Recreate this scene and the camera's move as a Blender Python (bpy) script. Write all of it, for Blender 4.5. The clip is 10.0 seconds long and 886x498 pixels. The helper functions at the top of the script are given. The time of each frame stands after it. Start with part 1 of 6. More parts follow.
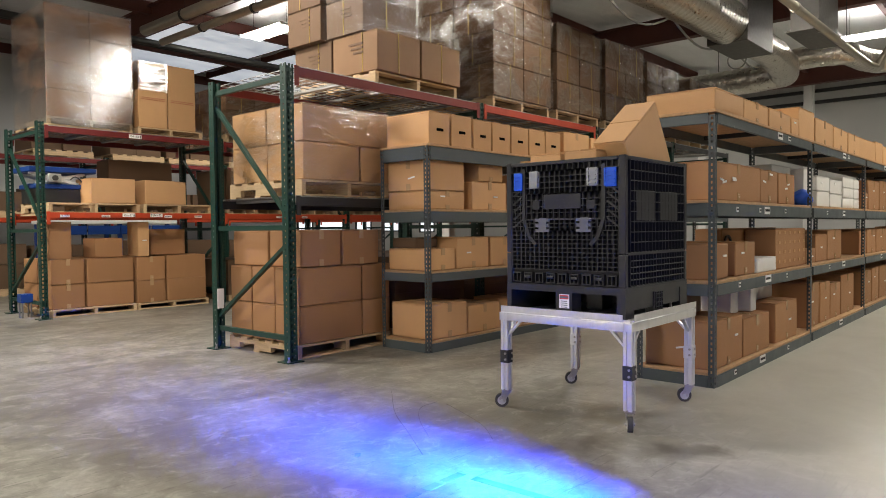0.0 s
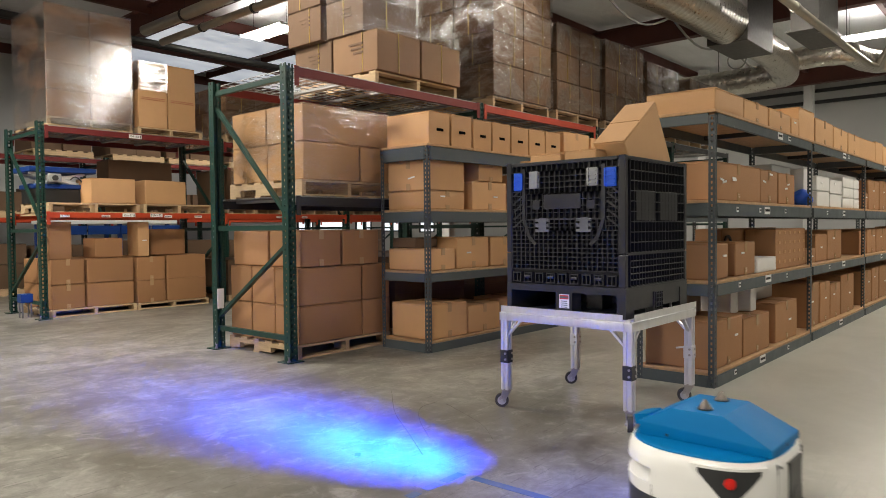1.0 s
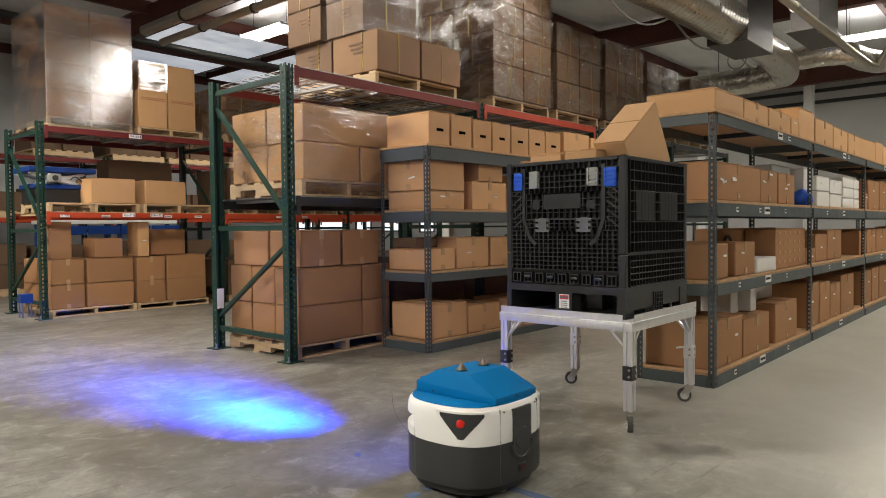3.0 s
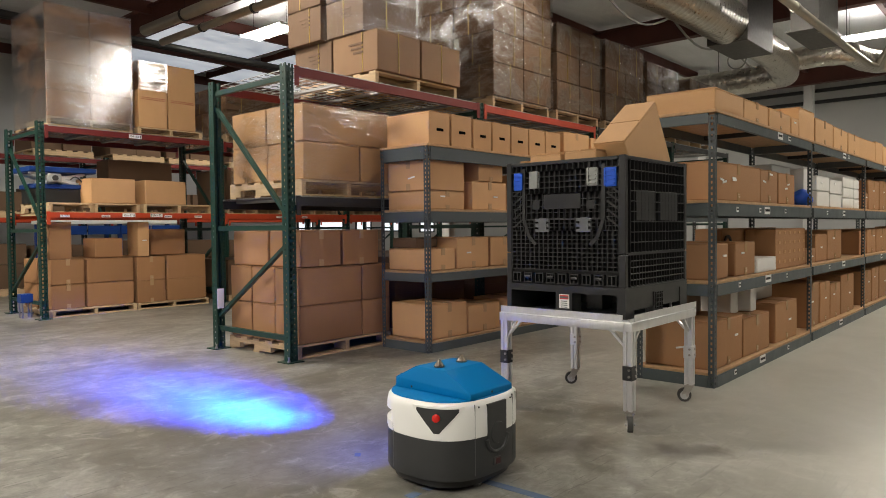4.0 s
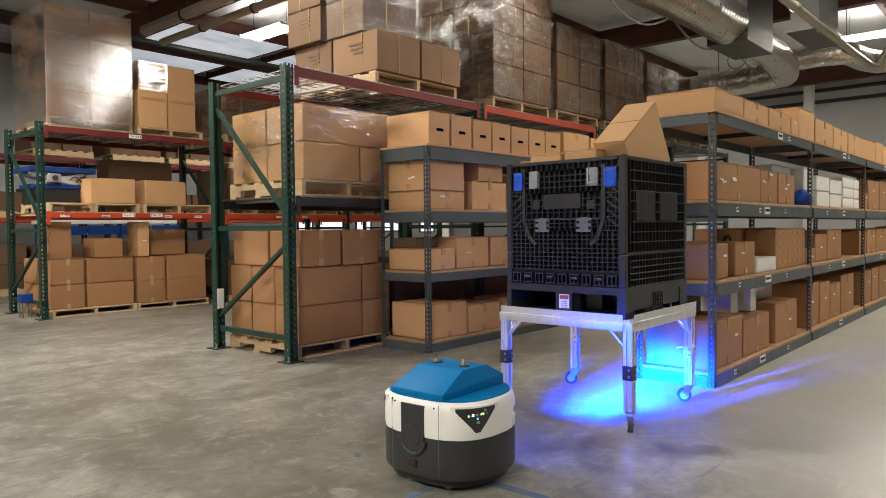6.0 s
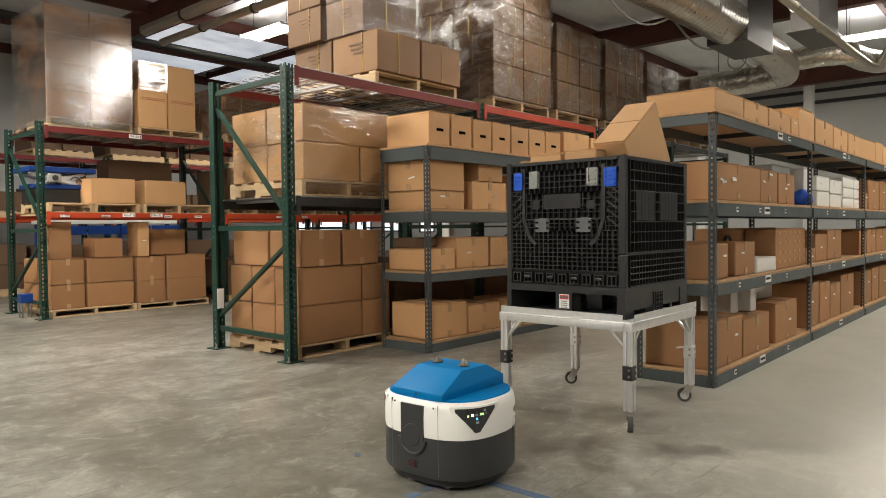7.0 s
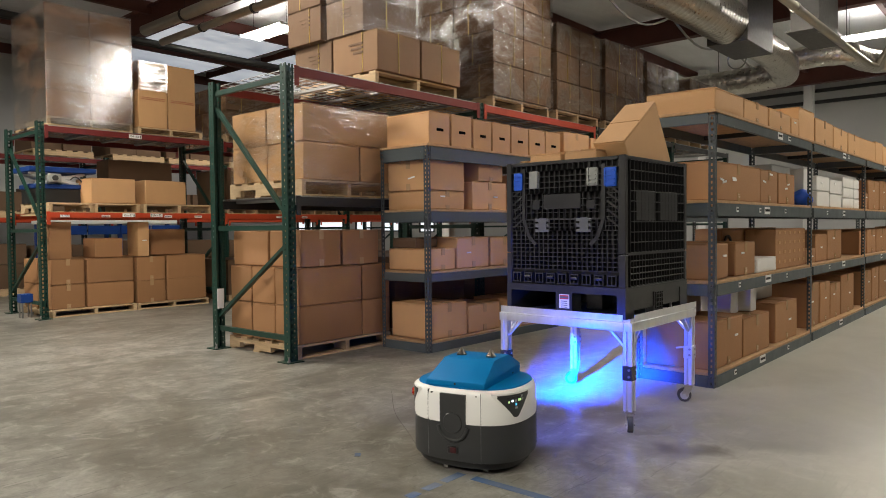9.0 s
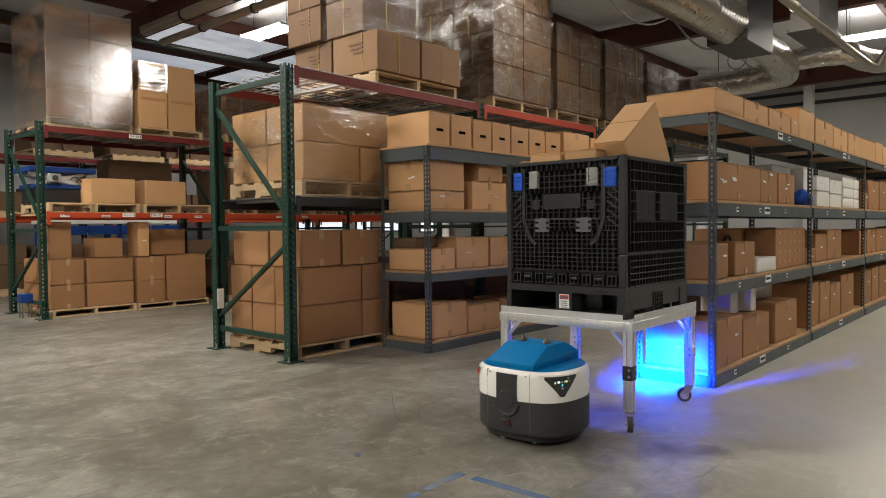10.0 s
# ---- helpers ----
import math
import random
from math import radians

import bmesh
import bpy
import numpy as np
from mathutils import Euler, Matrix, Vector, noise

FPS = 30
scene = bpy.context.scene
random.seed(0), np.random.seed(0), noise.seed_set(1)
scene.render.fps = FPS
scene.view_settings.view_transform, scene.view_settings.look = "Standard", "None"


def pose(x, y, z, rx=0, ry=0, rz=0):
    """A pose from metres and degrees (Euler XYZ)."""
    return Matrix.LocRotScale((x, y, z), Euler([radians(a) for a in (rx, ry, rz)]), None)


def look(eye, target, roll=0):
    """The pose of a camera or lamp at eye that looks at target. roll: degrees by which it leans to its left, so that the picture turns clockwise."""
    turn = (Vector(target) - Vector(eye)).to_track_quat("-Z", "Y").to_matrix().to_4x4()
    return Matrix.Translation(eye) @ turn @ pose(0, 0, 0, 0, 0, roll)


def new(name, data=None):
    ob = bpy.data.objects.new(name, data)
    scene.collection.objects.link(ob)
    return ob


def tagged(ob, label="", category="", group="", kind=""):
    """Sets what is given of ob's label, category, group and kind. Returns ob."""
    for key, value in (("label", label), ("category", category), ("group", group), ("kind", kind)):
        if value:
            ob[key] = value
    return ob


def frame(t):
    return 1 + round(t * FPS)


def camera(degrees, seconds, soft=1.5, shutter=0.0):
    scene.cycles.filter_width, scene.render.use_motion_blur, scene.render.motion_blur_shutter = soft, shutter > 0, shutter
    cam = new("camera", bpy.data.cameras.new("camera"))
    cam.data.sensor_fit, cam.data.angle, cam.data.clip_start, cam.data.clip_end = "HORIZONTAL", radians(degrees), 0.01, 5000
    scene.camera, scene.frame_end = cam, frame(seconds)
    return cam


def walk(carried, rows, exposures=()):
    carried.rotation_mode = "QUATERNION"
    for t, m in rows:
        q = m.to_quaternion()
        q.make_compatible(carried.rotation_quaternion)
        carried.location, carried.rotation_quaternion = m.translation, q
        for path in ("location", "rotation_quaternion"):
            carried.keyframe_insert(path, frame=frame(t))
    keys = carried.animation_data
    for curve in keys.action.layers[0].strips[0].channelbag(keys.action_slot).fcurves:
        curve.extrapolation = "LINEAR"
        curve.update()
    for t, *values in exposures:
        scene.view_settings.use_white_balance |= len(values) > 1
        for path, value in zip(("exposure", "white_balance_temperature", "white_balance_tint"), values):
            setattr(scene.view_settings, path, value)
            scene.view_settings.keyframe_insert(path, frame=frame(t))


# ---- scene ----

# ---- camera ----
EYE = (0.0, 0.0, 1.08)
YAW, PITCH, ROLL, LENS = radians(41.172), radians(1.755), -0.577, 64.444
AIM = (EYE[0] + math.cos(YAW) * math.cos(PITCH), EYE[1] + math.sin(YAW) * math.cos(PITCH), EYE[2] - math.sin(PITCH))
cam = camera(LENS, 10.0, soft=0.95, shutter=0.5)
walk(cam, [(0.0, look(EYE, AIM, ROLL)), (10.0, look(EYE, AIM, ROLL))], exposures=[(0.0, -0.04), (2.5, -0.16), (4.5, -0.17), (5.7, -0.18), (6.3, 0.06), (7.6, 0.06), (8.0, -0.16), (9.0, -0.24), (10.0, -0.34)])

# ---- world and lamps ----
world = bpy.data.worlds.new("world")
scene.world = world
world.use_nodes = True
world.node_tree.nodes["Background"].inputs["Color"].default_value = (0.75, 0.85, 1.0, 1)
world.node_tree.nodes["Background"].inputs["Strength"].default_value = 0.1
LAMP_WATTS = 174.0
LAMP_COLOUR = (1.0, 0.93, 0.81)
CEILING_Z = 5.2
FIXTURE_Z = 4.62
# plan place of each ceiling light and its share of the full lamp power; most are unseen, added to brighten boxes, film
# and floor, with shares tuned to suit
FIXTURES = [(0.3, 9.3, 1.9), (7.6, 10.75, 0.9), (15.6, 10.8, 0.8), (15.5, 2.57, 0.6), (7.3, 3.4, 0.5), (2.6, 6.2, 1.2), (-3.0, 0.8, 2.2), (-3.6, 4.9, 1.6), (4.2, -3.2, 0.6), (9.2, -1.6, 0.7), (11.0, 0.3, 0.5)]


# ---- materials ----
class Nodes:
    """A small helper round one node material."""

    def __init__(self, name):
        self.mat = bpy.data.materials.new(name)
        self.mat.use_nodes = True
        self.tree = self.mat.node_tree
        self.bsdf = self.tree.nodes["Principled BSDF"]
        self.out = self.tree.nodes["Material Output"]
        self.coords = None

    def node(self, kind, **settings):
        n = self.tree.nodes.new(kind)
        for key, value in settings.items():
            if key in n.inputs:
                n.inputs[key].default_value = value
        return n

    def link(self, a, b):
        self.tree.links.new(a, b)

    def place(self, scale=(1, 1, 1), world_space=False, turn=0.0):
        m = self.node("ShaderNodeMapping")
        m.inputs["Scale"].default_value = scale
        m.inputs["Rotation"].default_value = (0, 0, radians(turn))
        if world_space:
            self.link(self.node("ShaderNodeNewGeometry").outputs["Position"], m.inputs["Vector"])
        else:
            self.link(self.node("ShaderNodeTexCoord").outputs["Object"], m.inputs["Vector"])
        return m.outputs["Vector"]

    def noise(self, scale, detail=4, rough=0.6, vector=None, distortion=0.0):
        n = self.node("ShaderNodeTexNoise", Scale=scale, Detail=detail, Roughness=rough, Distortion=distortion)
        if vector is not None:
            self.link(vector, n.inputs["Vector"])
        return n.outputs["Fac"]

    def ramp(self, fac, stops):
        r = self.node("ShaderNodeValToRGB")
        els = r.color_ramp.elements
        while len(els) < len(stops):
            els.new(0.5)
        for el, (at, colour) in zip(els, stops):
            el.position = at
            el.color = (*colour, 1) if len(colour) == 3 else colour
        self.link(fac, r.inputs["Fac"])
        return r.outputs["Color"]

    def mix(self, fac, a, b, blend="MIX"):
        m = self.tree.nodes.new("ShaderNodeMix")
        m.data_type, m.blend_type = "RGBA", blend
        for socket, value in ((m.inputs[0], fac), (m.inputs[6], a), (m.inputs[7], b)):
            if isinstance(value, (int, float)):
                socket.default_value = value
            elif isinstance(value, tuple):
                socket.default_value = (*value, 1)
            else:
                self.link(value, socket)
        return m.outputs[2]

    def span(self, fac, low, high, a=0.0, b=1.0):
        m = self.node("ShaderNodeMapRange")
        for i, v in ((1, a), (2, b), (3, low), (4, high)):
            m.inputs[i].default_value = v
        self.link(fac, m.inputs[0])
        return m.outputs[0]

    def bump(self, height, strength, distance=0.01):
        b = self.node("ShaderNodeBump", Strength=strength, Distance=distance)
        self.link(height, b.inputs["Height"])
        self.link(b.outputs["Normal"], self.bsdf.inputs["Normal"])
        return b

    def colour(self, socket):
        if isinstance(socket, tuple):
            self.bsdf.inputs["Base Color"].default_value = (*socket, 1)
        else:
            self.link(socket, self.bsdf.inputs["Base Color"])

    def rough(self, value):
        if isinstance(value, (int, float)):
            self.bsdf.inputs["Roughness"].default_value = value
        else:
            self.link(value, self.bsdf.inputs["Roughness"])

    def metal(self, value):
        self.bsdf.inputs["Metallic"].default_value = value


def cardboard(name, base, spread=0.14):
    n = Nodes(name)
    info = n.node("ShaderNodeObjectInfo").outputs["Random"]
    v = n.place()
    dark = tuple(c * (1 - spread) for c in base)
    light = tuple(min(1, c * (1 + spread)) for c in base)
    tone = n.ramp(info, [(0.0, dark), (1.0, light)])
    cloud = n.noise(3.0, 5, 0.6, v)
    fibre = n.noise(90.0, 3, 0.7, v)
    c = n.mix(n.span(cloud, 0.0, 0.32, 0.35, 0.75), tone, tuple(c * 0.72 for c in base))
    c = n.mix(n.span(fibre, 0.0, 0.25), c, tuple(c * 1.25 for c in base))
    n.colour(c)
    n.rough(0.75)
    flute = n.node("ShaderNodeTexWave", Scale=38.0, Distortion=0.6)
    n.link(n.place((1, 1, 0.02)), flute.inputs["Vector"])
    h = n.mix(0.25, n.noise(6.0, 4, 0.6, v), flute.outputs["Fac"])
    n.bump(h, 0.25, 0.006)
    return n.mat


def painted(name, base, rough=0.45, wear=0.25, chip=(0.10, 0.09, 0.08), scale=9.0):
    n = Nodes(name)
    v = n.place()
    c = n.mix(n.span(n.noise(2.3, 5, 0.6, v), 0.0, wear, 0.35, 0.8), base, tuple(c * 0.6 for c in base))
    chips = n.ramp(n.noise(scale * 4, 6, 0.75, v), [(0.66, (0, 0, 0)), (0.72, (1, 1, 1))])
    c = n.mix(chips, c, chip)
    n.colour(c)
    n.rough(n.span(n.noise(scale, 4, 0.6, v), rough - 0.1, rough + 0.15))
    n.bsdf.inputs["Specular IOR Level"].default_value = 0.35
    n.bump(n.noise(scale * 12, 3, 0.6, v), 0.08, 0.002)
    return n.mat


def metal_sheet(name, base, rough=0.35, scale=6.0, streak=(1, 1, 1), dent=0.12):
    n = Nodes(name)
    v = n.place(streak)
    spangle = n.noise(scale, 5, 0.65, v)
    n.colour(n.mix(spangle, tuple(c * 0.75 for c in base), base))
    n.metal(1.0)
    n.rough(n.span(n.noise(scale * 3, 4, 0.6, v), rough - 0.1, rough + 0.15))
    n.bump(n.noise(scale * 0.7, 3, 0.5, v), dent, 0.01)
    return n.mat


def plastic(name, base, rough=0.4, dust=0.15, scale=14.0):
    n = Nodes(name)
    v = n.place()
    d = n.span(n.noise(2.6, 5, 0.65, v), 0.0, dust, 0.4, 0.75)
    n.colour(n.mix(d, base, (0.30, 0.28, 0.25)))
    n.rough(n.span(n.noise(scale, 4, 0.6, v), rough - 0.08, rough + 0.12))
    n.bump(n.noise(220.0, 2, 0.5, v), 0.06, 0.001)
    return n.mat


def timber(name, base, streak=(1.2, 14, 14)):
    n = Nodes(name)
    info = n.node("ShaderNodeObjectInfo").outputs["Random"]
    v = n.place(streak)
    grain = n.noise(3.5, 6, 0.7, v, 0.6)
    tone = n.ramp(info, [(0.0, tuple(c * 0.78 for c in base)), (1.0, tuple(min(1, c * 1.15) for c in base))])
    n.colour(n.mix(n.span(grain, 0.0, 0.75, 0.3, 0.8), tone, tuple(c * 0.45 for c in base)))
    n.rough(0.75)
    n.bump(grain, 0.25, 0.004)
    return n.mat


def wrap_film(name, silver, gloss=0.08, ripple=(2.0, 2.0, 9.0), relief=0.006, low=0.35, high=0.65, edge=1.6, least=0.25):
    """Stretch film: a clear skin with taut creases that catch the lamps."""
    n = Nodes(name)
    v = n.place(ripple)
    crease = n.noise(4.0, 3, 0.55, v, 1.4)
    pucker = n.noise(2.2, 2, 0.5, n.place((1.0, 1.0, 2.2)), 0.8)
    h = n.mix(0.45, crease, pucker)
    b = n.node("ShaderNodeBump", Strength=1.0, Distance=relief)
    n.link(h, b.inputs["Height"])
    shine = n.node("ShaderNodeBsdfGlossy", Roughness=gloss)
    shine.inputs["Color"].default_value = (0.95, 0.95, 0.95, 1)
    n.link(b.outputs["Normal"], shine.inputs["Normal"])
    clear = n.node("ShaderNodeBsdfTransparent")
    clear.inputs["Color"].default_value = (0.94, 0.94, 0.93, 1)
    m = n.node("ShaderNodeMixShader")
    face = n.node("ShaderNodeLayerWeight", Blend=0.5)
    square = n.node("ShaderNodeMath")
    square.operation = "MULTIPLY"
    n.link(face.outputs["Facing"], square.inputs[0])
    n.link(face.outputs["Facing"], square.inputs[1])
    graze = n.node("ShaderNodeMath")
    graze.operation = "MULTIPLY_ADD"
    graze.use_clamp = True
    n.link(square.outputs[0], graze.inputs[0])
    graze.inputs[1].default_value = silver * edge
    n.link(n.span(n.noise(2.2, 5, 0.65, n.place((1.0, 1.0, 2.0)), 0.6), silver * least, silver * 1.6, low, high), graze.inputs[2])
    n.link(graze.outputs[0], m.inputs["Fac"])
    n.link(clear.outputs[0], m.inputs[1])
    n.link(shine.outputs[0], m.inputs[2])
    n.link(m.outputs[0], n.out.inputs["Surface"])
    return n.mat


def glow(name, colour, strength):
    n = Nodes(name)
    n.colour((0.02, 0.02, 0.02))
    n.bsdf.inputs["Emission Color"].default_value = (*colour, 1)
    n.bsdf.inputs["Emission Strength"].default_value = strength
    return n.mat


def concrete_floor():
    n = Nodes("polished_concrete")
    flat = n.place((1, 1, 1), True)
    along = n.place((0.75, 1.45, 1), True, 28)
    cross = n.place((1.5, 0.8, 1), True, -34)
    for v in (flat, along, cross):
        v.node.inputs["Location"].default_value = (0, 0, 0.37)
    big = n.noise(0.5, 7, 0.62, flat, 0.9)
    swirl = n.noise(1.05, 8, 0.60, along, 1.6)
    swirl2 = n.noise(1.25, 8, 0.60, cross, 1.4)
    fine = n.noise(26.0, 3, 0.6, flat)
    c = n.ramp(big, [(0.34, (0.125, 0.119, 0.100)), (0.50, (0.215, 0.208, 0.182)), (0.70, (0.33, 0.322, 0.292))])
    c = n.mix(n.span(swirl2, 0.0, 0.5, 0.46, 0.68), c, (0.36, 0.35, 0.318))
    c = n.mix(n.span(swirl, 0.0, 0.75, 0.43, 0.64), c, (0.090, 0.085, 0.066))
    scuff = n.noise(3.4, 9, 0.68, flat, 0.7)
    c = n.mix(n.span(scuff, 0.0, 0.6, 0.47, 0.66), c, (0.080, 0.076, 0.060))
    worn = n.noise(2.3, 9, 0.66, cross, 0.5)
    c = n.mix(n.span(worn, 0.0, 0.28, 0.58, 0.66), c, (0.40, 0.39, 0.355))
    c = n.mix(n.span(fine, 0.0, 0.4, 0.42, 0.7), c, (0.14, 0.131, 0.111))
    for turn, low in ((38, 0.63), (-22, 0.65)):
        scratch = n.noise(4.0, 7, 0.62, n.place((0.8, 13.0, 1), True, turn), 0.9)
        c = n.mix(n.span(scratch, 0.0, 0.75, low - 0.02, low + 0.02), c, (0.062, 0.060, 0.048))
    grit = n.noise(7.0, 10, 0.72, flat, 0.8)
    c = n.mix(n.span(grit, 0.0, 0.5, 0.50, 0.62), c, (0.085, 0.080, 0.064))
    c = n.mix(n.span(grit, 0.35, 0.0, 0.36, 0.46), c, (0.42, 0.41, 0.375))
    fleck = n.noise(70.0, 3, 0.6, flat)
    c = n.mix(n.span(fleck, 0.0, 0.5, 0.60, 0.78), c, (0.075, 0.07, 0.058))
    # the brighter light in the aisle beside the shelving, painted as a paler floor colour
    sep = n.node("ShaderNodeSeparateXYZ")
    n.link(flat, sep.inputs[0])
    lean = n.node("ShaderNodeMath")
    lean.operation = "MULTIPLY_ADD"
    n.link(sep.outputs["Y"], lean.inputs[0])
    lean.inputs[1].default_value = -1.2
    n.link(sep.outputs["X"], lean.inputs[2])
    lit_aisle = n.mix(n.span(big, 0.0, 1.0, 0.35, 0.65), (0.44, 0.435, 0.385), (0.56, 0.555, 0.495))
    c = n.mix(n.span(lean.outputs[0], 0.0, 0.85, 1.0, 3.1), c, lit_aisle)
    # oil stains with ragged edges
    wob = n.node("ShaderNodeTexNoise", Scale=7.0, Detail=5.0)
    n.link(flat, wob.inputs["Vector"])
    sh = n.node("ShaderNodeVectorMath")
    sh.operation = "MULTIPLY_ADD"
    n.link(wob.outputs["Color"], sh.inputs[0])
    sh.inputs[1].default_value = (0.3, 0.3, 0)
    n.link(flat, sh.inputs[2])
    back = n.node("ShaderNodeVectorMath")
    back.operation = "SUBTRACT"
    n.link(sh.outputs[0], back.inputs[0])
    back.inputs[1].default_value = (0.15, 0.15, 0.37)
    warped = back.outputs[0]
    d = n.node("ShaderNodeVectorMath")
    d.operation = "DISTANCE"
    n.link(warped, d.inputs[0])
    d.inputs[1].default_value = (3.073, 1.746, 0)
    c = n.mix(n.span(d.outputs["Value"], 0.75, 0.0, 0.034, 0.17), c, (0.06, 0.052, 0.045))
    d = n.node("ShaderNodeVectorMath")
    d.operation = "DISTANCE"
    n.link(warped, d.inputs[0])
    d.inputs[1].default_value = (2.885, 1.808, 0)
    c = n.mix(n.span(d.outputs["Value"], 0.75, 0.0, 0.026, 0.13), c, (0.06, 0.052, 0.045))
    d = n.node("ShaderNodeVectorMath")
    d.operation = "DISTANCE"
    n.link(warped, d.inputs[0])
    d.inputs[1].default_value = (3.236, 1.379, 0)
    c = n.mix(n.span(d.outputs["Value"], 0.75, 0.0, 0.032, 0.16), c, (0.06, 0.052, 0.045))
    d = n.node("ShaderNodeVectorMath")
    d.operation = "DISTANCE"
    n.link(warped, d.inputs[0])
    d.inputs[1].default_value = (3.321, 1.235, 0)
    c = n.mix(n.span(d.outputs["Value"], 0.75, 0.0, 0.024, 0.12), c, (0.06, 0.052, 0.045))
    n.colour(c)
    n.rough(n.mix(0.5, n.span(big, 0.24, 0.42, 0.2, 0.8), n.span(swirl, 0.24, 0.46, 0.2, 0.8)))
    n.bsdf.inputs["Specular IOR Level"].default_value = 0.5
    n.bump(n.mix(0.7, fine, swirl), 0.05, 0.01)
    return n.mat


def ceiling_film():
    n = Nodes("insulation_film")
    v = n.place((0.35, 1.0, 1), True)
    folds = n.noise(1.4, 6, 0.62, v, 1.0)
    n.colour(n.mix(folds, (0.66, 0.66, 0.66), (0.86, 0.87, 0.88)))
    n.rough(0.38)
    n.bump(folds, 0.7, 0.12)
    return n.mat


def wall_paint(name, low, high):
    n = Nodes(name)
    v = n.place((1, 1, 1), True)
    n.colour(n.mix(n.noise(0.8, 5, 0.6, v), low, high))
    n.rough(0.7)
    n.bump(n.noise(14, 4, 0.6, v), 0.1, 0.01)
    return n.mat


M_FLOOR = concrete_floor()
M_CEIL = ceiling_film()
M_WALL = wall_paint("wall_paint", (0.44, 0.44, 0.43), (0.54, 0.54, 0.53))
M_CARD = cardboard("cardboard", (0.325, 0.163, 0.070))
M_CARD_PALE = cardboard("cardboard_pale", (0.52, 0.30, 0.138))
# dark brown, with shade put in for rack tops, backs and undersides
M_CARD_DARK_SHADED = cardboard("cardboard_dark_shaded", (0.12, 0.068, 0.036))
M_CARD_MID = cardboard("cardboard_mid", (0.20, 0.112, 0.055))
M_CARD_WHITE = cardboard("cardboard_white", (0.66, 0.65, 0.62), 0.05)
M_TAPE = plastic("packing_tape", (0.44, 0.29, 0.16), 0.22, 0.0)
M_STRAP = plastic("yellow_strap", (0.42, 0.28, 0.045), 0.4, 0.1)
M_PAPER = plastic("white_paper", (0.78, 0.78, 0.76), 0.6, 0.05)
M_INK = plastic("black_ink", (0.03, 0.03, 0.03), 0.6, 0.0)
M_REDINK = plastic("red_ink", (0.55, 0.05, 0.04), 0.6, 0.0)
M_FAINTRED = plastic("faint_red_ink", (0.40, 0.13, 0.07), 0.7, 0.0)
M_PORT = plastic("dark_red_window", (0.045, 0.003, 0.006), 0.45, 0.0)
M_CONE = metal_sheet("dark_turned_steel", (0.17, 0.15, 0.13), 0.36, 30)
M_RUBMARK = plastic("rubber_mark", (0.10, 0.092, 0.08), 0.6, 0.6)
# darker copy of the galvanised sheet: shade on the plenum put into its colour
M_GALV_SHADED = metal_sheet("shaded_galvanised_sheet", (0.14, 0.136, 0.128), 0.5, 7, dent=0.02)
M_HOLE_SHADE = plastic("hole_shade_black", (0.004, 0.004, 0.004), 0.95, 0.0)
M_HOLE_SHADE.node_tree.nodes["Principled BSDF"].inputs["Specular IOR Level"].default_value = 0.0
M_GREEN = painted("green_paint", (0.008, 0.036, 0.026), 0.42, 0.3)
M_ORANGE = painted("orange_paint", (0.46, 0.055, 0.018), 0.45, 0.3)
M_ORANGE_DULL = painted("faded_orange_paint", (0.27, 0.036, 0.018), 0.55, 0.4)
M_RED = painted("red_paint", (0.15, 0.018, 0.016), 0.55, 0.4)
M_GREY = painted("grey_shelf_paint", (0.078, 0.094, 0.098), 0.42, 0.3, (0.25, 0.25, 0.24))
M_GREYP = painted("grey_post_paint", (0.055, 0.065, 0.070), 0.45, 0.3, (0.2, 0.2, 0.2))
M_DARK = painted("black_paint", (0.02, 0.02, 0.02), 0.5, 0.2)
M_IRON = painted("red_oxide_paint", (0.10, 0.034, 0.025), 0.6, 0.4)
M_WIRE = metal_sheet("zinc_wire", (0.42, 0.42, 0.42), 0.4, 20)
M_GALV = metal_sheet("galvanised_sheet", (0.60, 0.57, 0.51), 0.28, 9, dent=0.02)
M_PIPE = metal_sheet("pipe_sheet", (0.50, 0.46, 0.38), 0.36, 9)
M_ALU = metal_sheet("aluminium", (0.88, 0.88, 0.88), 0.42, 30, (1, 1, 0.1))
M_STEEL = metal_sheet("steel", (0.48, 0.45, 0.42), 0.3, 30)
M_BOARD = timber("particle_board", (0.50, 0.30, 0.15), (6, 6, 6))
M_PALLET = timber("pallet_pine", (0.60, 0.43, 0.25))
M_PALLET_X = timber("pallet_pine_cross", (0.60, 0.43, 0.25), (14, 1.2, 14))
M_BIN = plastic("black_bin_plastic", (0.018, 0.0185, 0.020), 0.34, 0.045)
M_BIN_DEEP = plastic("black_bin_panel", (0.018, 0.0185, 0.020), 0.34, 0.07)
M_BLUE_CLIP = plastic("blue_clip", (0.012, 0.10, 0.60), 0.4, 0.02)
M_GREY_CLIP = plastic("grey_clip", (0.30, 0.31, 0.30), 0.45, 0.1)
M_DGREY_CLIP = plastic("dark_grey_clip", (0.10, 0.105, 0.11), 0.45, 0.1)
M_ROBOT_WHITE = plastic("robot_white", (0.80, 0.80, 0.775), 0.32, 0.03)
M_ROBOT_DARK = plastic("robot_charcoal", (0.027, 0.0285, 0.030), 0.45, 0.015)
M_ROBOT_BLUE = plastic("robot_blue_paint", (0.0003, 0.145, 0.38), 0.48, 0.0)
M_ROBOT_BLUE.node_tree.nodes["Principled BSDF"].inputs["Specular IOR Level"].default_value = 0.10
M_BLACK = plastic("black_plastic", (0.012, 0.012, 0.013), 0.45, 0.05)
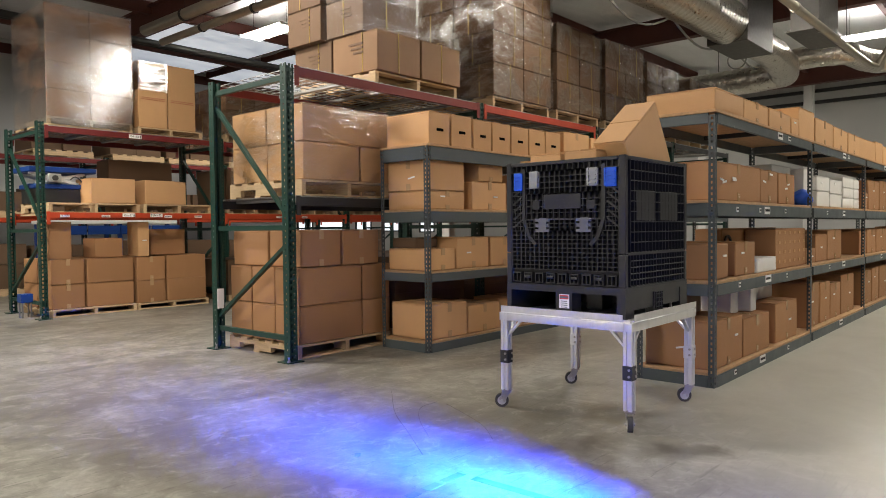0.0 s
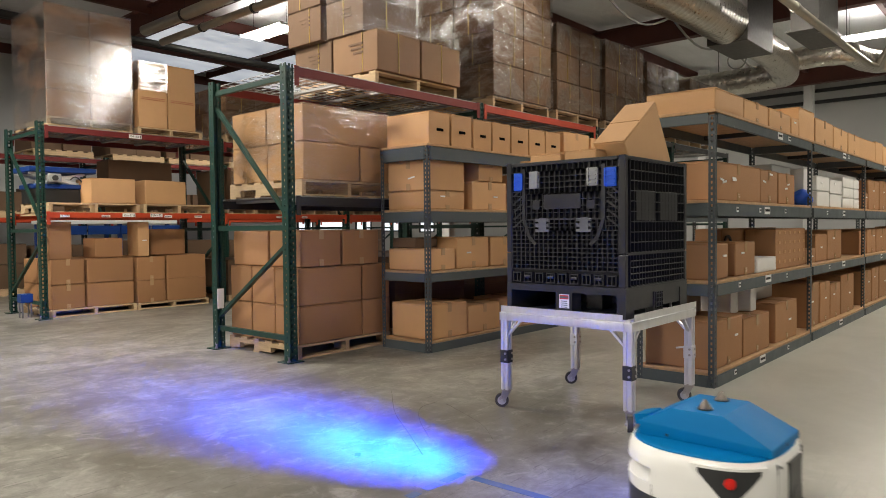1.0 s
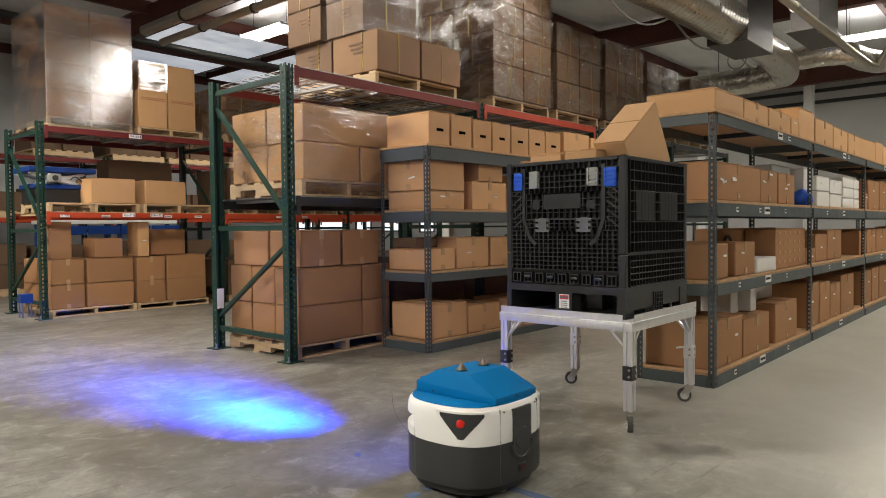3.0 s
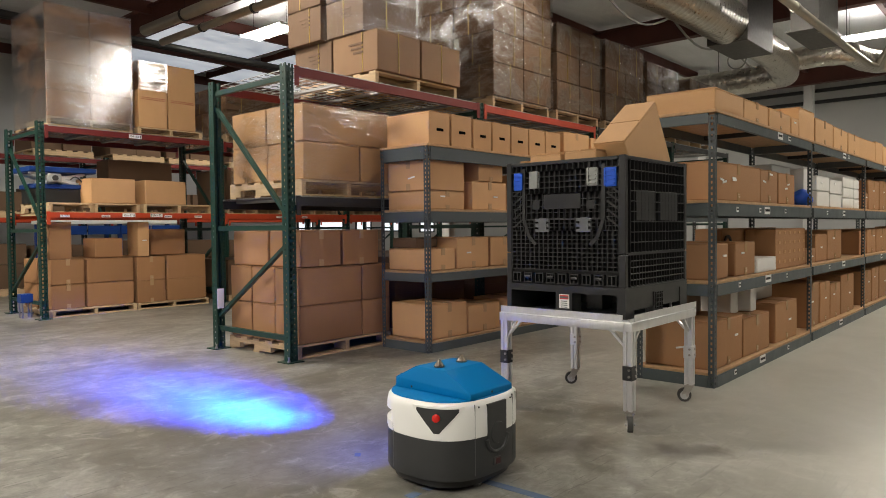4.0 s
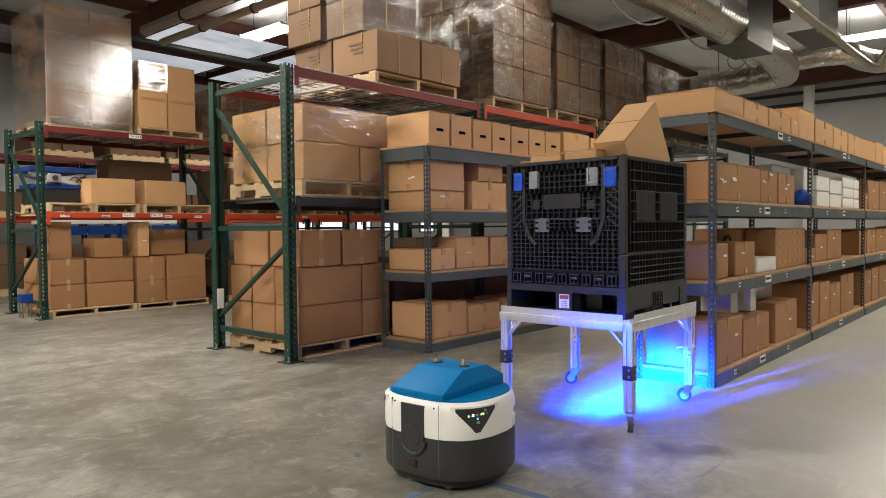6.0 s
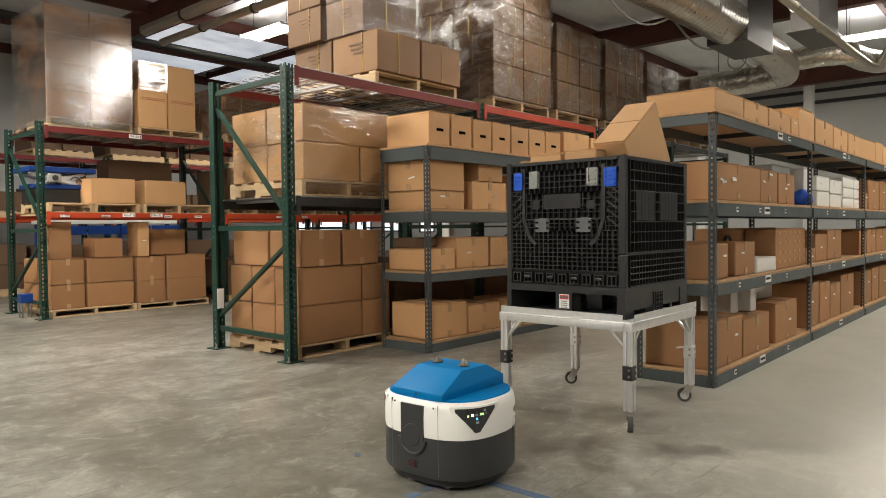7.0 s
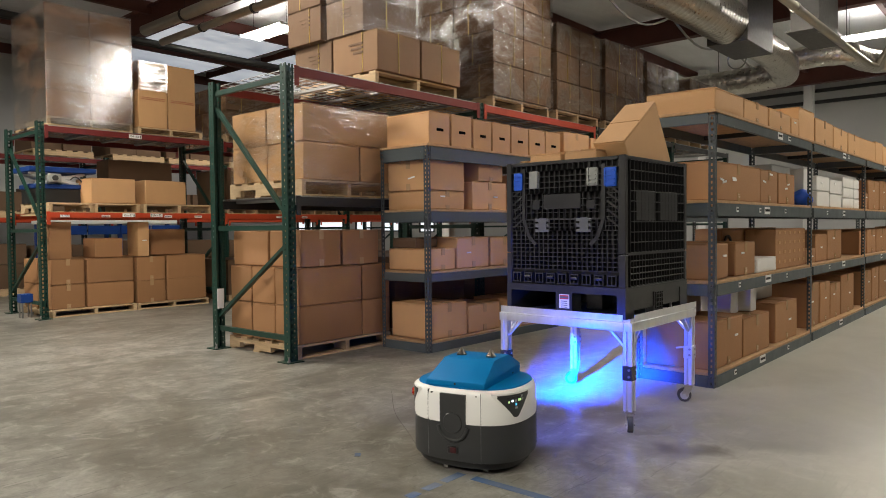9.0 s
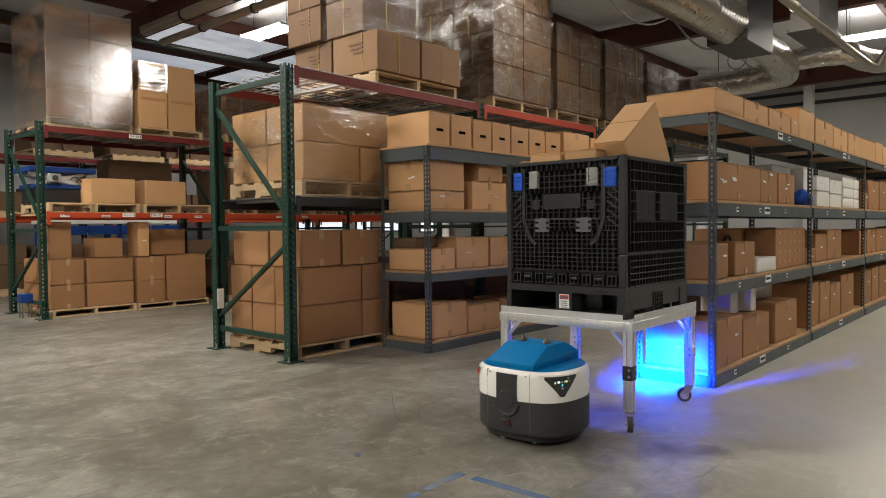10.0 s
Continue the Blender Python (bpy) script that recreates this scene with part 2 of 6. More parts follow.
M_RUBBER = plastic("black_rubber", (0.02, 0.02, 0.02), 0.7, 0.2)
M_WHEELHUB = plastic("grey_wheel_hub", (0.45, 0.45, 0.45), 0.4, 0.1)
M_BUTTON = plastic("red_button", (0.62, 0.02, 0.015), 0.25, 0.0)
M_YELLOW = plastic("yellow_ring", (0.75, 0.5, 0.03), 0.4, 0.0)
M_BLUETAPE = plastic("blue_floor_tape", (0.03, 0.09, 0.22), 0.55, 0.55)
M_BLUEMACH = painted("blue_machine_paint", (0.008, 0.042, 0.20), 0.4, 0.3)
M_WHITE_METAL = painted("white_paint", (0.72, 0.72, 0.70), 0.45, 0.2, (0.4, 0.38, 0.35))
M_FILM = wrap_film("stretch_film", 0.23, 0.14, (1.2, 1.2, 6.0), 0.022, 0.44, 0.60, 0.3, 0.10)
M_FILM_THIN = wrap_film("stretch_film_thin", 0.05, 0.14, (1.2, 1.2, 6.0), 0.022, 0.45, 0.60, 0.3, 0.12)
M_FILM_SILVER = wrap_film("stretch_film_thick", 0.44, 0.18, (0.6, 0.6, 1.2), 0.004, 0.3, 0.65, 1.8, 0.45)
M_TUBE = glow("lamp_tube", (1.0, 0.95, 0.88), 34.0)
M_BEAM = glow("blue_led", (0.0, 0.07, 1.0), 36000000.0)
M_HALO = glow("blue_halo_glow", (0.0, 0.035, 1.0), 7500000.0)
M_SPILL = glow("blue_spill_glow", (0.0, 0.05, 1.0), 19000.0)
M_LED_W = glow("white_led", (0.8, 0.95, 1.0), 2.5)
M_LED_G = glow("green_led", (0.6, 0.9, 0.35), 1.5)
M_LED_B = glow("cyan_led", (0.1, 0.6, 1.0), 2.0)
def skylight_glow():
    n = Nodes("skylight_sheet")
    v = n.place((0.6, 1.5, 1), True)
    n.colour((0.8, 0.8, 0.8))
    folds = n.noise(1.3, 6, 0.65, v, 1.2)
    n.link(n.ramp(folds, [(0.3, (0.40, 0.46, 0.56)), (0.7, (0.92, 0.96, 1.0))]), n.bsdf.inputs["Emission Color"])
    n.bsdf.inputs["Emission Strength"].default_value = 0.65
    return n.mat


M_SKYLIGHT = skylight_glow()
M_DAY = glow("daylight_pane", (0.9, 0.95, 1.0), 1.3)


# ---- building helpers ----
def slab(bm, x0, x1, y0, y1, z0, z1, mat=0):
    """A box between two corners, added to bm."""
    v = [bm.verts.new(p) for p in ((x0, y0, z0), (x1, y0, z0), (x1, y1, z0), (x0, y1, z0), (x0, y0, z1), (x1, y0, z1), (x1, y1, z1), (x0, y1, z1))]
    made = []
    for f in ((3, 2, 1, 0), (4, 5, 6, 7), (0, 1, 5, 4), (1, 2, 6, 5), (2, 3, 7, 6), (3, 0, 4, 7)):
        face = bm.faces.new([v[i] for i in f])
        face.material_index = mat
        made.append(face)
    return v


def rounded(bm, width, segments=1):
    bmesh.ops.bevel(bm, geom=list(bm.edges), offset=width, segments=segments, affect="EDGES", profile=0.6)
    return bm


def block(x0, x1, y0, y1, z0, z1, bevel=0.0, segments=1):
    bm = bmesh.new()
    slab(bm, x0, x1, y0, y1, z0, z1)
    if bevel:
        rounded(bm, bevel, segments)
    return bm


def bar(bm, a, b, w, h, up=(0, 0, 1)):
    """A square bar from a to b, added to bm; w across, h along up."""
    a, b = Vector(a), Vector(b)
    d = (b - a).normalized()
    side = d.cross(Vector(up))
    if side.length < 1e-4:
        side = d.cross(Vector((1, 0, 0)))
    side.normalize()
    top = side.cross(d).normalized()
    ring = []
    for p in (a, b):
        ring.append([bm.verts.new(p + side * (sx * w / 2) + top * (sz * h / 2)) for sx, sz in ((-1, -1), (1, -1), (1, 1), (-1, 1))])
    for i in range(4):
        j = (i + 1) % 4
        bm.faces.new((ring[0][i], ring[0][j], ring[1][j], ring[1][i]))
    bm.faces.new(ring[0][::-1])
    bm.faces.new(ring[1])
    return bm


def tube(bm, a, b, r, sides=12, r2=None, caps=True):
    a, b = Vector(a), Vector(b)
    d = (b - a).normalized()
    side = d.cross(Vector((0, 0, 1)))
    if side.length < 1e-4:
        side = Vector((1, 0, 0))
    side.normalize()
    top = side.cross(d)
    r2 = r if r2 is None else r2
    rings = []
    for p, rad in ((a, r), (b, r2)):
        rings.append([bm.verts.new(p + (side * math.cos(k * math.tau / sides) + top * math.sin(k * math.tau / sides)) * rad) for k in range(sides)])
    for i in range(sides):
        j = (i + 1) % sides
        f = bm.faces.new((rings[0][i], rings[0][j], rings[1][j], rings[1][i]))
        f.smooth = True
    if caps:
        bm.faces.new(rings[0][::-1])
        bm.faces.new(rings[1])
    return bm


def sweep(bm, points, r, sides=20, ribs=0.0, pitch=0.0):
    """A round duct through the points; with raised seams every pitch metres when ribs is given."""
    pts = [Vector(p) for p in points]
    line = []
    for a, b in zip(pts, pts[1:]):
        n = max(1, int((b - a).length / (pitch or 1e9)))
        for k in range(n):
            line.append(a.lerp(b, k / n))
            if ribs:
                line.append(a.lerp(b, (k + 0.12) / n))
                line.append(a.lerp(b, (k + 0.2) / n))
    line.append(pts[-1])
    rings = []
    for i, p in enumerate(line):
        d = (line[min(i + 1, len(line) - 1)] - line[max(i - 1, 0)]).normalized()
        side = d.cross(Vector((0, 0, 1)))
        if side.length < 1e-3:
            side = Vector((1, 0, 0))
        side.normalize()
        top = side.cross(d)
        rad = r + (ribs if ribs and i % 3 == 1 else 0)
        rings.append([bm.verts.new(p + (side * math.cos(k * math.tau / sides) + top * math.sin(k * math.tau / sides)) * rad) for k in range(sides)])
    for ra, rb in zip(rings, rings[1:]):
        for i in range(sides):
            j = (i + 1) % sides
            f = bm.faces.new((ra[i], ra[j], rb[j], rb[i]))
            f.smooth = True
    bm.faces.new(rings[0][::-1])
    bm.faces.new(rings[-1])
    return bm


def mesh_of(name, bm, material):
    bmesh.ops.recalc_face_normals(bm, faces=list(bm.faces))
    me = bpy.data.meshes.new(name)
    bm.to_mesh(me)
    bm.free()
    me.set_sharp_from_angle(angle=radians(40))
    for m in material if isinstance(material, (list, tuple)) else [material]:
        me.materials.append(m)
    return me


def part(name, bm, material, parent=None, label="", at=None):
    me = bm if isinstance(bm, bpy.types.Mesh) else mesh_of(name, bm, material)
    ob = new(name, me)
    if parent is not None:
        ob.parent = parent
    if at is not None:
        ob.matrix_basis = at
    if label:
        tagged(ob, label)
    return ob


def thing(name, label, category, group="", at=None):
    ob = new(name)
    ob.empty_display_size = 0.1
    if at is not None:
        ob.matrix_basis = at
    return tagged(ob, label, category, group)


# ---- structure ----
X0, X1, Y0, Y1 = -9.0, 21.0, -11.0, 17.0
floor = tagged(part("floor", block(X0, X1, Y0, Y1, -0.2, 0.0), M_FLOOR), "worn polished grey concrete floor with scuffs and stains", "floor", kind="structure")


def ceiling():
    bm = bmesh.new()
    nx, ny = 120, 112
    grid = []
    rng = random.Random(4)
    for i in range(nx + 1):
        row = []
        for j in range(ny + 1):
            x, y = X0 + (X1 - X0) * i / nx, Y0 + (Y1 - Y0) * j / ny
            sag = -0.10 * abs(math.sin((y - Y0) * math.pi / 1.22)) * (0.6 + 0.5 * noise.noise((x * 0.4, y * 0.4, 0)))
            row.append(bm.verts.new((x, y, CEILING_Z + sag + 0.04 * noise.noise((x * 1.6, y * 1.1, 3)) + rng.uniform(-0.008, 0.008))))
        grid.append(row)
    for i in range(nx):
        for j in range(ny):
            f = bm.faces.new((grid[i][j], grid[i + 1][j], grid[i + 1][j + 1], grid[i][j + 1]))
            f.smooth = True
    slab(bm, X0, X1, Y0, Y1, CEILING_Z + 0.15, CEILING_Z + 0.3)
    return bm


tagged(part("ceiling", ceiling(), M_CEIL), "white sagging insulation film under the roof", "ceiling", kind="structure")
for nm, dims in (("wall_north", (X0, X1, Y1, Y1 + 0.25)), ("wall_south", (X0, X1, Y0 - 0.25, Y0)), ("wall_east", (X1, X1 + 0.25, Y0, Y1)), ("wall_west", (X0 - 0.25, X0, Y0, Y1))):
    tagged(part(nm, block(*dims, -0.2, CEILING_Z + 0.3), M_WALL), "painted pale grey warehouse wall", "wall", kind="structure")

win = thing("window_1", "row of bright panes low in the back wall", "window")
tagged(win, kind="structure")
for k, (x0, w, z0, h) in enumerate(((12.9, 0.5, 0.95, 0.32), (13.7, 0.9, 1.0, 0.28), (15.2, 0.6, 0.9, 0.4), (16.4, 1.1, 1.0, 0.25), (18.2, 0.7, 0.95, 0.35))):
    fr = bmesh.new()
    for dims in ((x0 - 0.04, x0, z0 - 0.04, z0 + h + 0.04), (x0 + w, x0 + w + 0.04, z0 - 0.04, z0 + h + 0.04), (x0, x0 + w, z0 - 0.04, z0), (x0, x0 + w, z0 + h, z0 + h + 0.04)):
        slab(fr, dims[0], dims[1], Y1 - 0.05, Y1 - 0.002, dims[2], dims[3])
    f = part("window_frame", fr, M_DARK, win)
    part("pane", block(x0, x0 + w, Y1 - 0.02, Y1 - 0.01, z0, z0 + h), M_DAY, f, "bright daylight pane")

def skylight(x0, x1, y0, y1):
    k = thing("skylight", "bright translucent roof skylight panel", "skylight", "skylights")
    tagged(k, kind="structure")
    part("panel", block(x0, x1, y0, y1, CEILING_Z - 0.17, CEILING_Z - 0.15), M_SKYLIGHT, k)
    fr = bmesh.new()
    for a, b, c, d in ((x0 - 0.03, x0, y0 - 0.03, y1 + 0.03), (x1, x1 + 0.03, y0 - 0.03, y1 + 0.03), (x0, x1, y0 - 0.03, y0), (x0, x1, y1, y1 + 0.03)):
        slab(fr, a, b, c, d, CEILING_Z - 0.18, CEILING_Z + 0.1)
    part("frame", fr, M_IRON, k)


for sx in (6.5, 9.9):
    for sy in (12.4, 14.85):
        skylight(sx, sx + 2.9, sy, sy + 1.9)

# roof steel: girders along y, thin purlins along x
for gx in (-1.0, 6.1, 13.1, 19.6):
    bm = bmesh.new()
    slab(bm, gx - 0.012, gx + 0.012, Y0, Y1, 4.62, 5.02)
    slab(bm, gx - 0.10, gx + 0.10, Y0, Y1, 4.60, 4.62)
    slab(bm, gx - 0.10, gx + 0.10, Y0, Y1, 5.02, 5.04)
    tagged(part("roof_girder", bm, M_IRON), "red oxide painted steel roof girder", "girder", "roof girders", "structure")
for k in range(12):
    py = -9.8 + 2.44 * k
    bm = bmesh.new()
    slab(bm, X0, X1, py - 0.045, py + 0.045, 4.90, 5.12)
    tagged(part("roof_purlin", bm, M_IRON), "dark red roof purlin under the insulation", "purlin", "roof purlins", "structure")
for py, pz, pr in ((3.2, 4.7, 0.035), (12.3, 4.45, 0.06), (13.6, 4.75, 0.035), (7.4, 4.75, 0.035)):
    bm = bmesh.new()
    tube(bm, (X0, py, pz), (X1, py, pz), pr, 12)
    tagged(part("sprinkler_pipe", bm, M_DARK), "black steel sprinkler pipe under the roof", "pipe", "sprinkler pipes")


for pz in (4.32, 4.62):
    bm = bmesh.new()
    tube(bm, (20.8, Y0, pz), (20.8, Y1, pz), 0.05, 8)
    tagged(part("sprinkler_pipe", bm, M_DARK), "black steel pipe along the far wall", "pipe", "sprinkler pipes")


def fixture(x, y, share):
    f = thing("ceiling_light", "white linear ceiling light with bare lit tubes", "ceiling light", "ceiling lights", pose(x, y, FIXTURE_Z))
    bm = bmesh.new()
    slab(bm, -0.035, 0.035, -0.62, 0.62, 0.03, 0.08)
    for yy in (-0.615, 0.605):
        slab(bm, -0.22, 0.22, yy, yy + 0.01, 0.0, 0.05)
    part("channel", bm, M_WHITE_METAL, f)
    for s in (-0.19, -0.065, 0.065, 0.19):
        bm = bmesh.new()
        tube(bm, (s, -0.6, 0.02), (s, 0.6, 0.02), 0.02, 8)
        part("tube", bm, M_TUBE, f, "glowing white lamp tube")
    for yy in (-0.5, 0.5):
        bm = bmesh.new()
        bar(bm, (0, yy, 0.09), (0, yy, CEILING_Z - FIXTURE_Z + 0.1), 0.006, 0.006)
        part("hanger", bm, M_DARK, f)
    data = bpy.data.lights.new("ceiling_lamp", "AREA")
    data.shape, data.size, data.size_y = "RECTANGLE", 0.44, 1.22
    data.energy, data.color = LAMP_WATTS * share, LAMP_COLOUR
    lamp = new("ceiling_lamp", data)
    lamp.matrix_basis = pose(x, y, FIXTURE_Z - 0.02)


for fx, fy, share in FIXTURES:
    fixture(fx, fy, share)


# ---- cartons ----
def carton_mesh(w, d, h, rng, slot=False, seam="y", closed=True):
    """Body with rounded, slightly bowed sides and two top flaps that meet at a seam."""
    bm = bmesh.new()
    slab(bm, -w / 2, w / 2, -d / 2, d / 2, 0, h - 0.004)
    bmesh.ops.subdivide_edges(bm, edges=list(bm.edges), cuts=2, use_grid_fill=True)
    for v in bm.verts:
        fx, fy, fz = abs(v.co.x) / (w / 2), abs(v.co.y) / (d / 2), abs(v.co.z - h / 2) / (h / 2)
        bow = 0.006
        if fx > 0.99 and fy < 0.9 and fz < 0.9:
            v.co.x += math.copysign(bow * rng.uniform(-0.6, 1.0), v.co.x)
        if fy > 0.99 and fx < 0.9 and fz < 0.9:
            v.co.y += math.copysign(bow * rng.uniform(-0.6, 1.0), v.co.y)
        v.co += Vector((rng.uniform(-1, 1), rng.uniform(-1, 1), 0)) * 0.0015
    hard = [e for e in bm.edges if len(e.link_faces) == 2 and e.calc_face_angle(0) > 1.2]
    bmesh.ops.bevel(bm, geom=hard, offset=0.006, segments=1, affect="EDGES")
    if closed:
        g = 0.0025
        if seam == "y":
            slab(bm, -w / 2 + 0.001, -g, -d / 2 + 0.001, d / 2 - 0.001, h - 0.003, h + rng.uniform(0.001, 0.004))
            slab(bm, g, w / 2 - 0.001, -d / 2 + 0.001, d / 2 - 0.001, h - 0.003, h + rng.uniform(0.001, 0.004))
        else:
            slab(bm, -w / 2 + 0.001, w / 2 - 0.001, -d / 2 + 0.001, -g, h - 0.003, h + rng.uniform(0.001, 0.004))
            slab(bm, -w / 2 + 0.001, w / 2 - 0.001, g, d / 2 - 0.001, h - 0.003, h + rng.uniform(0.001, 0.004))
    return bm


CARTON_RNG = random.Random(11)


def carton(x0, x1, y0, y1, z0, z1, mat=None, label="brown cardboard box", group="", tape="", tag="", slot=False, strap=False, turn=None, marks="", parent=None):
    """One cardboard box between two corners. tape: seam axis; tag: faces with a white label; slot: a black patch for a
    hand hole's shade on the -y face.
    """
    rng = CARTON_RNG
    w, d, h = x1 - x0 - 0.009, y1 - y0 - 0.009, z1 - z0 - 0.005
    seam = tape or rng.choice("xy")
    ob = part("cardboard_box", carton_mesh(w, d, h, rng, slot, seam), mat or M_CARD)
    turn = rng.uniform(-0.7, 0.7) if turn is None else turn
    ob.matrix_basis = pose((x0 + x1) / 2, (y0 + y1) / 2, z0 + 0.001, 0, 0, turn)
    tagged(ob, label, "box", group)
    if tape:
        bm = bmesh.new()
        t, drop = 0.024, min(0.075, h * 0.3)
        if seam == "y":
            slab(bm, -t, t, -d / 2 - 0.004, d / 2 + 0.004, h + 0.003, h + 0.0055)
            for s in (-1, 1):
                yy = s * (d / 2 + 0.006)
                slab(bm, -t, t, min(yy, yy - s * 0.004), max(yy, yy - s * 0.004), h - drop, h + 0.0055)
                slab(bm, -t, t, min(yy, yy - s * 0.004), max(yy, yy - s * 0.004), 0.0, drop * 0.8)
        else:
            slab(bm, -w / 2 - 0.004, w / 2 + 0.004, -t, t, h + 0.003, h + 0.0055)
            for s in (-1, 1):
                xx = s * (w / 2 + 0.006)
                slab(bm, min(xx, xx - s * 0.004), max(xx, xx - s * 0.004), -t, t, h - drop, h + 0.0055)
                slab(bm, min(xx, xx - s * 0.004), max(xx, xx - s * 0.004), -t, t, 0.0, drop * 0.8)
        part("packing_tape", bm, M_TAPE, ob, "brown packing tape")
    if slot:
        # the shade inside the hand hole, drawn as black slabs on the face
        bm = bmesh.new()
        sz = h * 0.42
        for k in range(5):
            slab(bm, -0.045 + 0.002 * abs(k - 2), 0.045 - 0.002 * abs(k - 2), -d / 2 - 0.0075, -d / 2 - 0.002, sz + 0.005 * k, sz + 0.005 * (k + 1))
        part("hand_hole", bm, M_HOLE_SHADE, ob, "black oval patch for a hand hole's inner shade")
    if "f" in tag:
        bm = bmesh.new()
        lx = rng.uniform(-0.25, 0.25) * w
        lz = h * rng.uniform(0.45, 0.75)
        slab(bm, lx - 0.03, lx + 0.03, -d / 2 - 0.009, -d / 2 - 0.004, lz - 0.007, lz + 0.007)
        lab = part("label", bm, M_PAPER, ob, "small white paper label")
    if "s" in tag:
        bm = bmesh.new()
        ly = rng.uniform(-0.3, 0.1) * d
        lz = h * rng.uniform(0.4, 0.7)
        bar(bm, (-w / 2 - 0.007, ly - 0.04, lz + 0.008), (-w / 2 - 0.007, ly + 0.04, lz - 0.008), 0.004, 0.012)
        part("label", bm, M_PAPER, ob, "small white paper label")
    if strap:
        bm = bmesh.new()
        lx, ly = rng.uniform(-0.1, 0.2) * w, rng.uniform(-0.2, 0.15) * d
        slab(bm, lx - 0.004, lx + 0.004, -d / 2 - 0.008, -d / 2 - 0.004, 0.0, h)
        slab(bm, lx - 0.004, lx + 0.004, -d / 2 - 0.008, d / 2 + 0.004, h + 0.004, h + 0.006)
        slab(bm, -w / 2 - 0.008, -w / 2 - 0.004, ly - 0.004, ly + 0.004, 0.0, h)
        part("strap", bm, M_STRAP, ob, "yellow plastic strap")
    if marks == "red":
        bm = bmesh.new()
        lrng = random.Random(int(x0 * 50))
        for k in range(2):
            xx = -w * 0.4
            while xx < w * 0.34:
                ln = lrng.uniform(0.03, 0.07)
                slab(bm, xx, xx + ln, -d / 2 - 0.009, -d / 2 - 0.004, h * (0.45 - 0.026 * k), h * (0.45 - 0.026 * k) + 0.009)
                xx += ln + 0.012
        part("print", bm, M_FAINTRED, ob, "faint red printed lines")
    if marks == "dark":
        bm = bmesh.new()
        for k in range(3):
            slab(bm, -w / 2 - 0.009, -w / 2 - 0.004, -d * 0.2, d * (0.12 - 0.05 * k), h * (0.7 - 0.11 * k), h * (0.7 - 0.11 * k) + 0.02)
        part("print", bm, M_CARD_DARK_SHADED, ob, "dark printed lines")
    return ob


def pallet(x0, x1, y0, y1, z0, h=0.125, label="pale pine wood pallet", along="x"):
    """A stringer pallet: deck boards, three stringers, bottom boards."""
    p = thing("pallet", label, "pallet", "wooden pallets", pose((x0 + x1) / 2, (y0 + y1) / 2, z0))
    w, d = x1 - x0, y1 - y0
    rng = random.Random(int(x0 * 100 + y0 * 10))
    n = max(4, int(w / 0.16))
    if along == "y":
        n = max(4, int(d / 0.16))
        for k in range(n):
            yy = -d / 2 + (d - 0.09) * k / (n - 1)
            part("deck_board", block(-w / 2, w / 2, yy, yy + 0.09 + rng.uniform(-0.01, 0.01), h - 0.018, h), M_PALLET, p)
        for k in (0, n // 2, n - 1):
            yy = -d / 2 + (d - 0.09) * k / (n - 1)
            part("bottom_board", block(-w / 2, w / 2, yy, yy + 0.09, 0, 0.016), M_PALLET, p)
        for xx in (-w / 2, -0.02, w / 2 - 0.04):
            bm = bmesh.new()
            slab(bm, xx, xx + 0.04, -d / 2, d / 2, h * 0.55, h - 0.018)
            for u0, u1 in ((-0.5, -0.34), (-0.12, 0.12), (0.34, 0.5)):
                slab(bm, xx, xx + 0.04, d * u0, d * u1, 0.016, h * 0.55 + 0.0005)
            part("stringer", bm, M_PALLET_X, p)
    else:
        for k in range(n):
            xx = -w / 2 + (w - 0.09) * k / (n - 1)
            part("deck_board", block(xx, xx + 0.09 + rng.uniform(-0.01, 0.01), -d / 2, d / 2, h - 0.018, h), M_PALLET_X, p)
        for k in (0, n // 2, n - 1):
            xx = -w / 2 + (w - 0.09) * k / (n - 1)
            part("bottom_board", block(xx, xx + 0.09, -d / 2, d / 2, 0, 0.016), M_PALLET_X, p)
        for yy in (-d / 2, -0.02, d / 2 - 0.04):
            part("stringer", block(-w / 2, w / 2, yy, yy + 0.04, 0.016, h - 0.018), M_PALLET, p)
    return p


def film(x0, x1, y0, y1, z0, z1, mat, label, seed=0, fold=1.0):
    """A skin of stretch film round a load, creased and drawn in at random."""
    bm = bmesh.new()
    n, m = 20, 64
    ring = []
    for a in range(n):
        ring.append((x0 + (x1 - x0) * a / n, y0))
    for a in range(n):
        ring.append((x1, y0 + (y1 - y0) * a / n))
    for a in range(n):
        ring.append((x1 - (x1 - x0) * a / n, y1))
    for a in range(n):
        ring.append((x0, y1 - (y1 - y0) * a / n))
    cx, cy = (x0 + x1) / 2, (y0 + y1) / 2
    rows = []
    for k in range(m + 1):
        z = z0 + (z1 - z0) * k / m
        row = []
        for i, (x, y) in enumerate(ring):
            lift = fold * 0.0035 * noise.noise((x * 3.5, y * 3.5, z * 26 + seed)) + fold * 0.003 * noise.noise((x * 9, y * 9, z * 12 + seed))
            g = 1.020 + lift * 2 + (0.003 if i % n == 0 else 0)
            row.append(bm.verts.new((cx + (x - cx) * g, cy + (y - cy) * g, z + 0.02 * noise.noise((x * 2, y * 2, z * 3 + seed)))))
        rows.append(row)
    for ra, rb in zip(rows, rows[1:]):
        for i in range(len(ring)):
            j = (i + 1) % len(ring)
            f = bm.faces.new((ra[i], ra[j], rb[j], rb[i]))
            f.smooth = True
    ob = part("stretch_film", bm, mat)
    return tagged(ob, label, "stretch film", "wrapped loads")


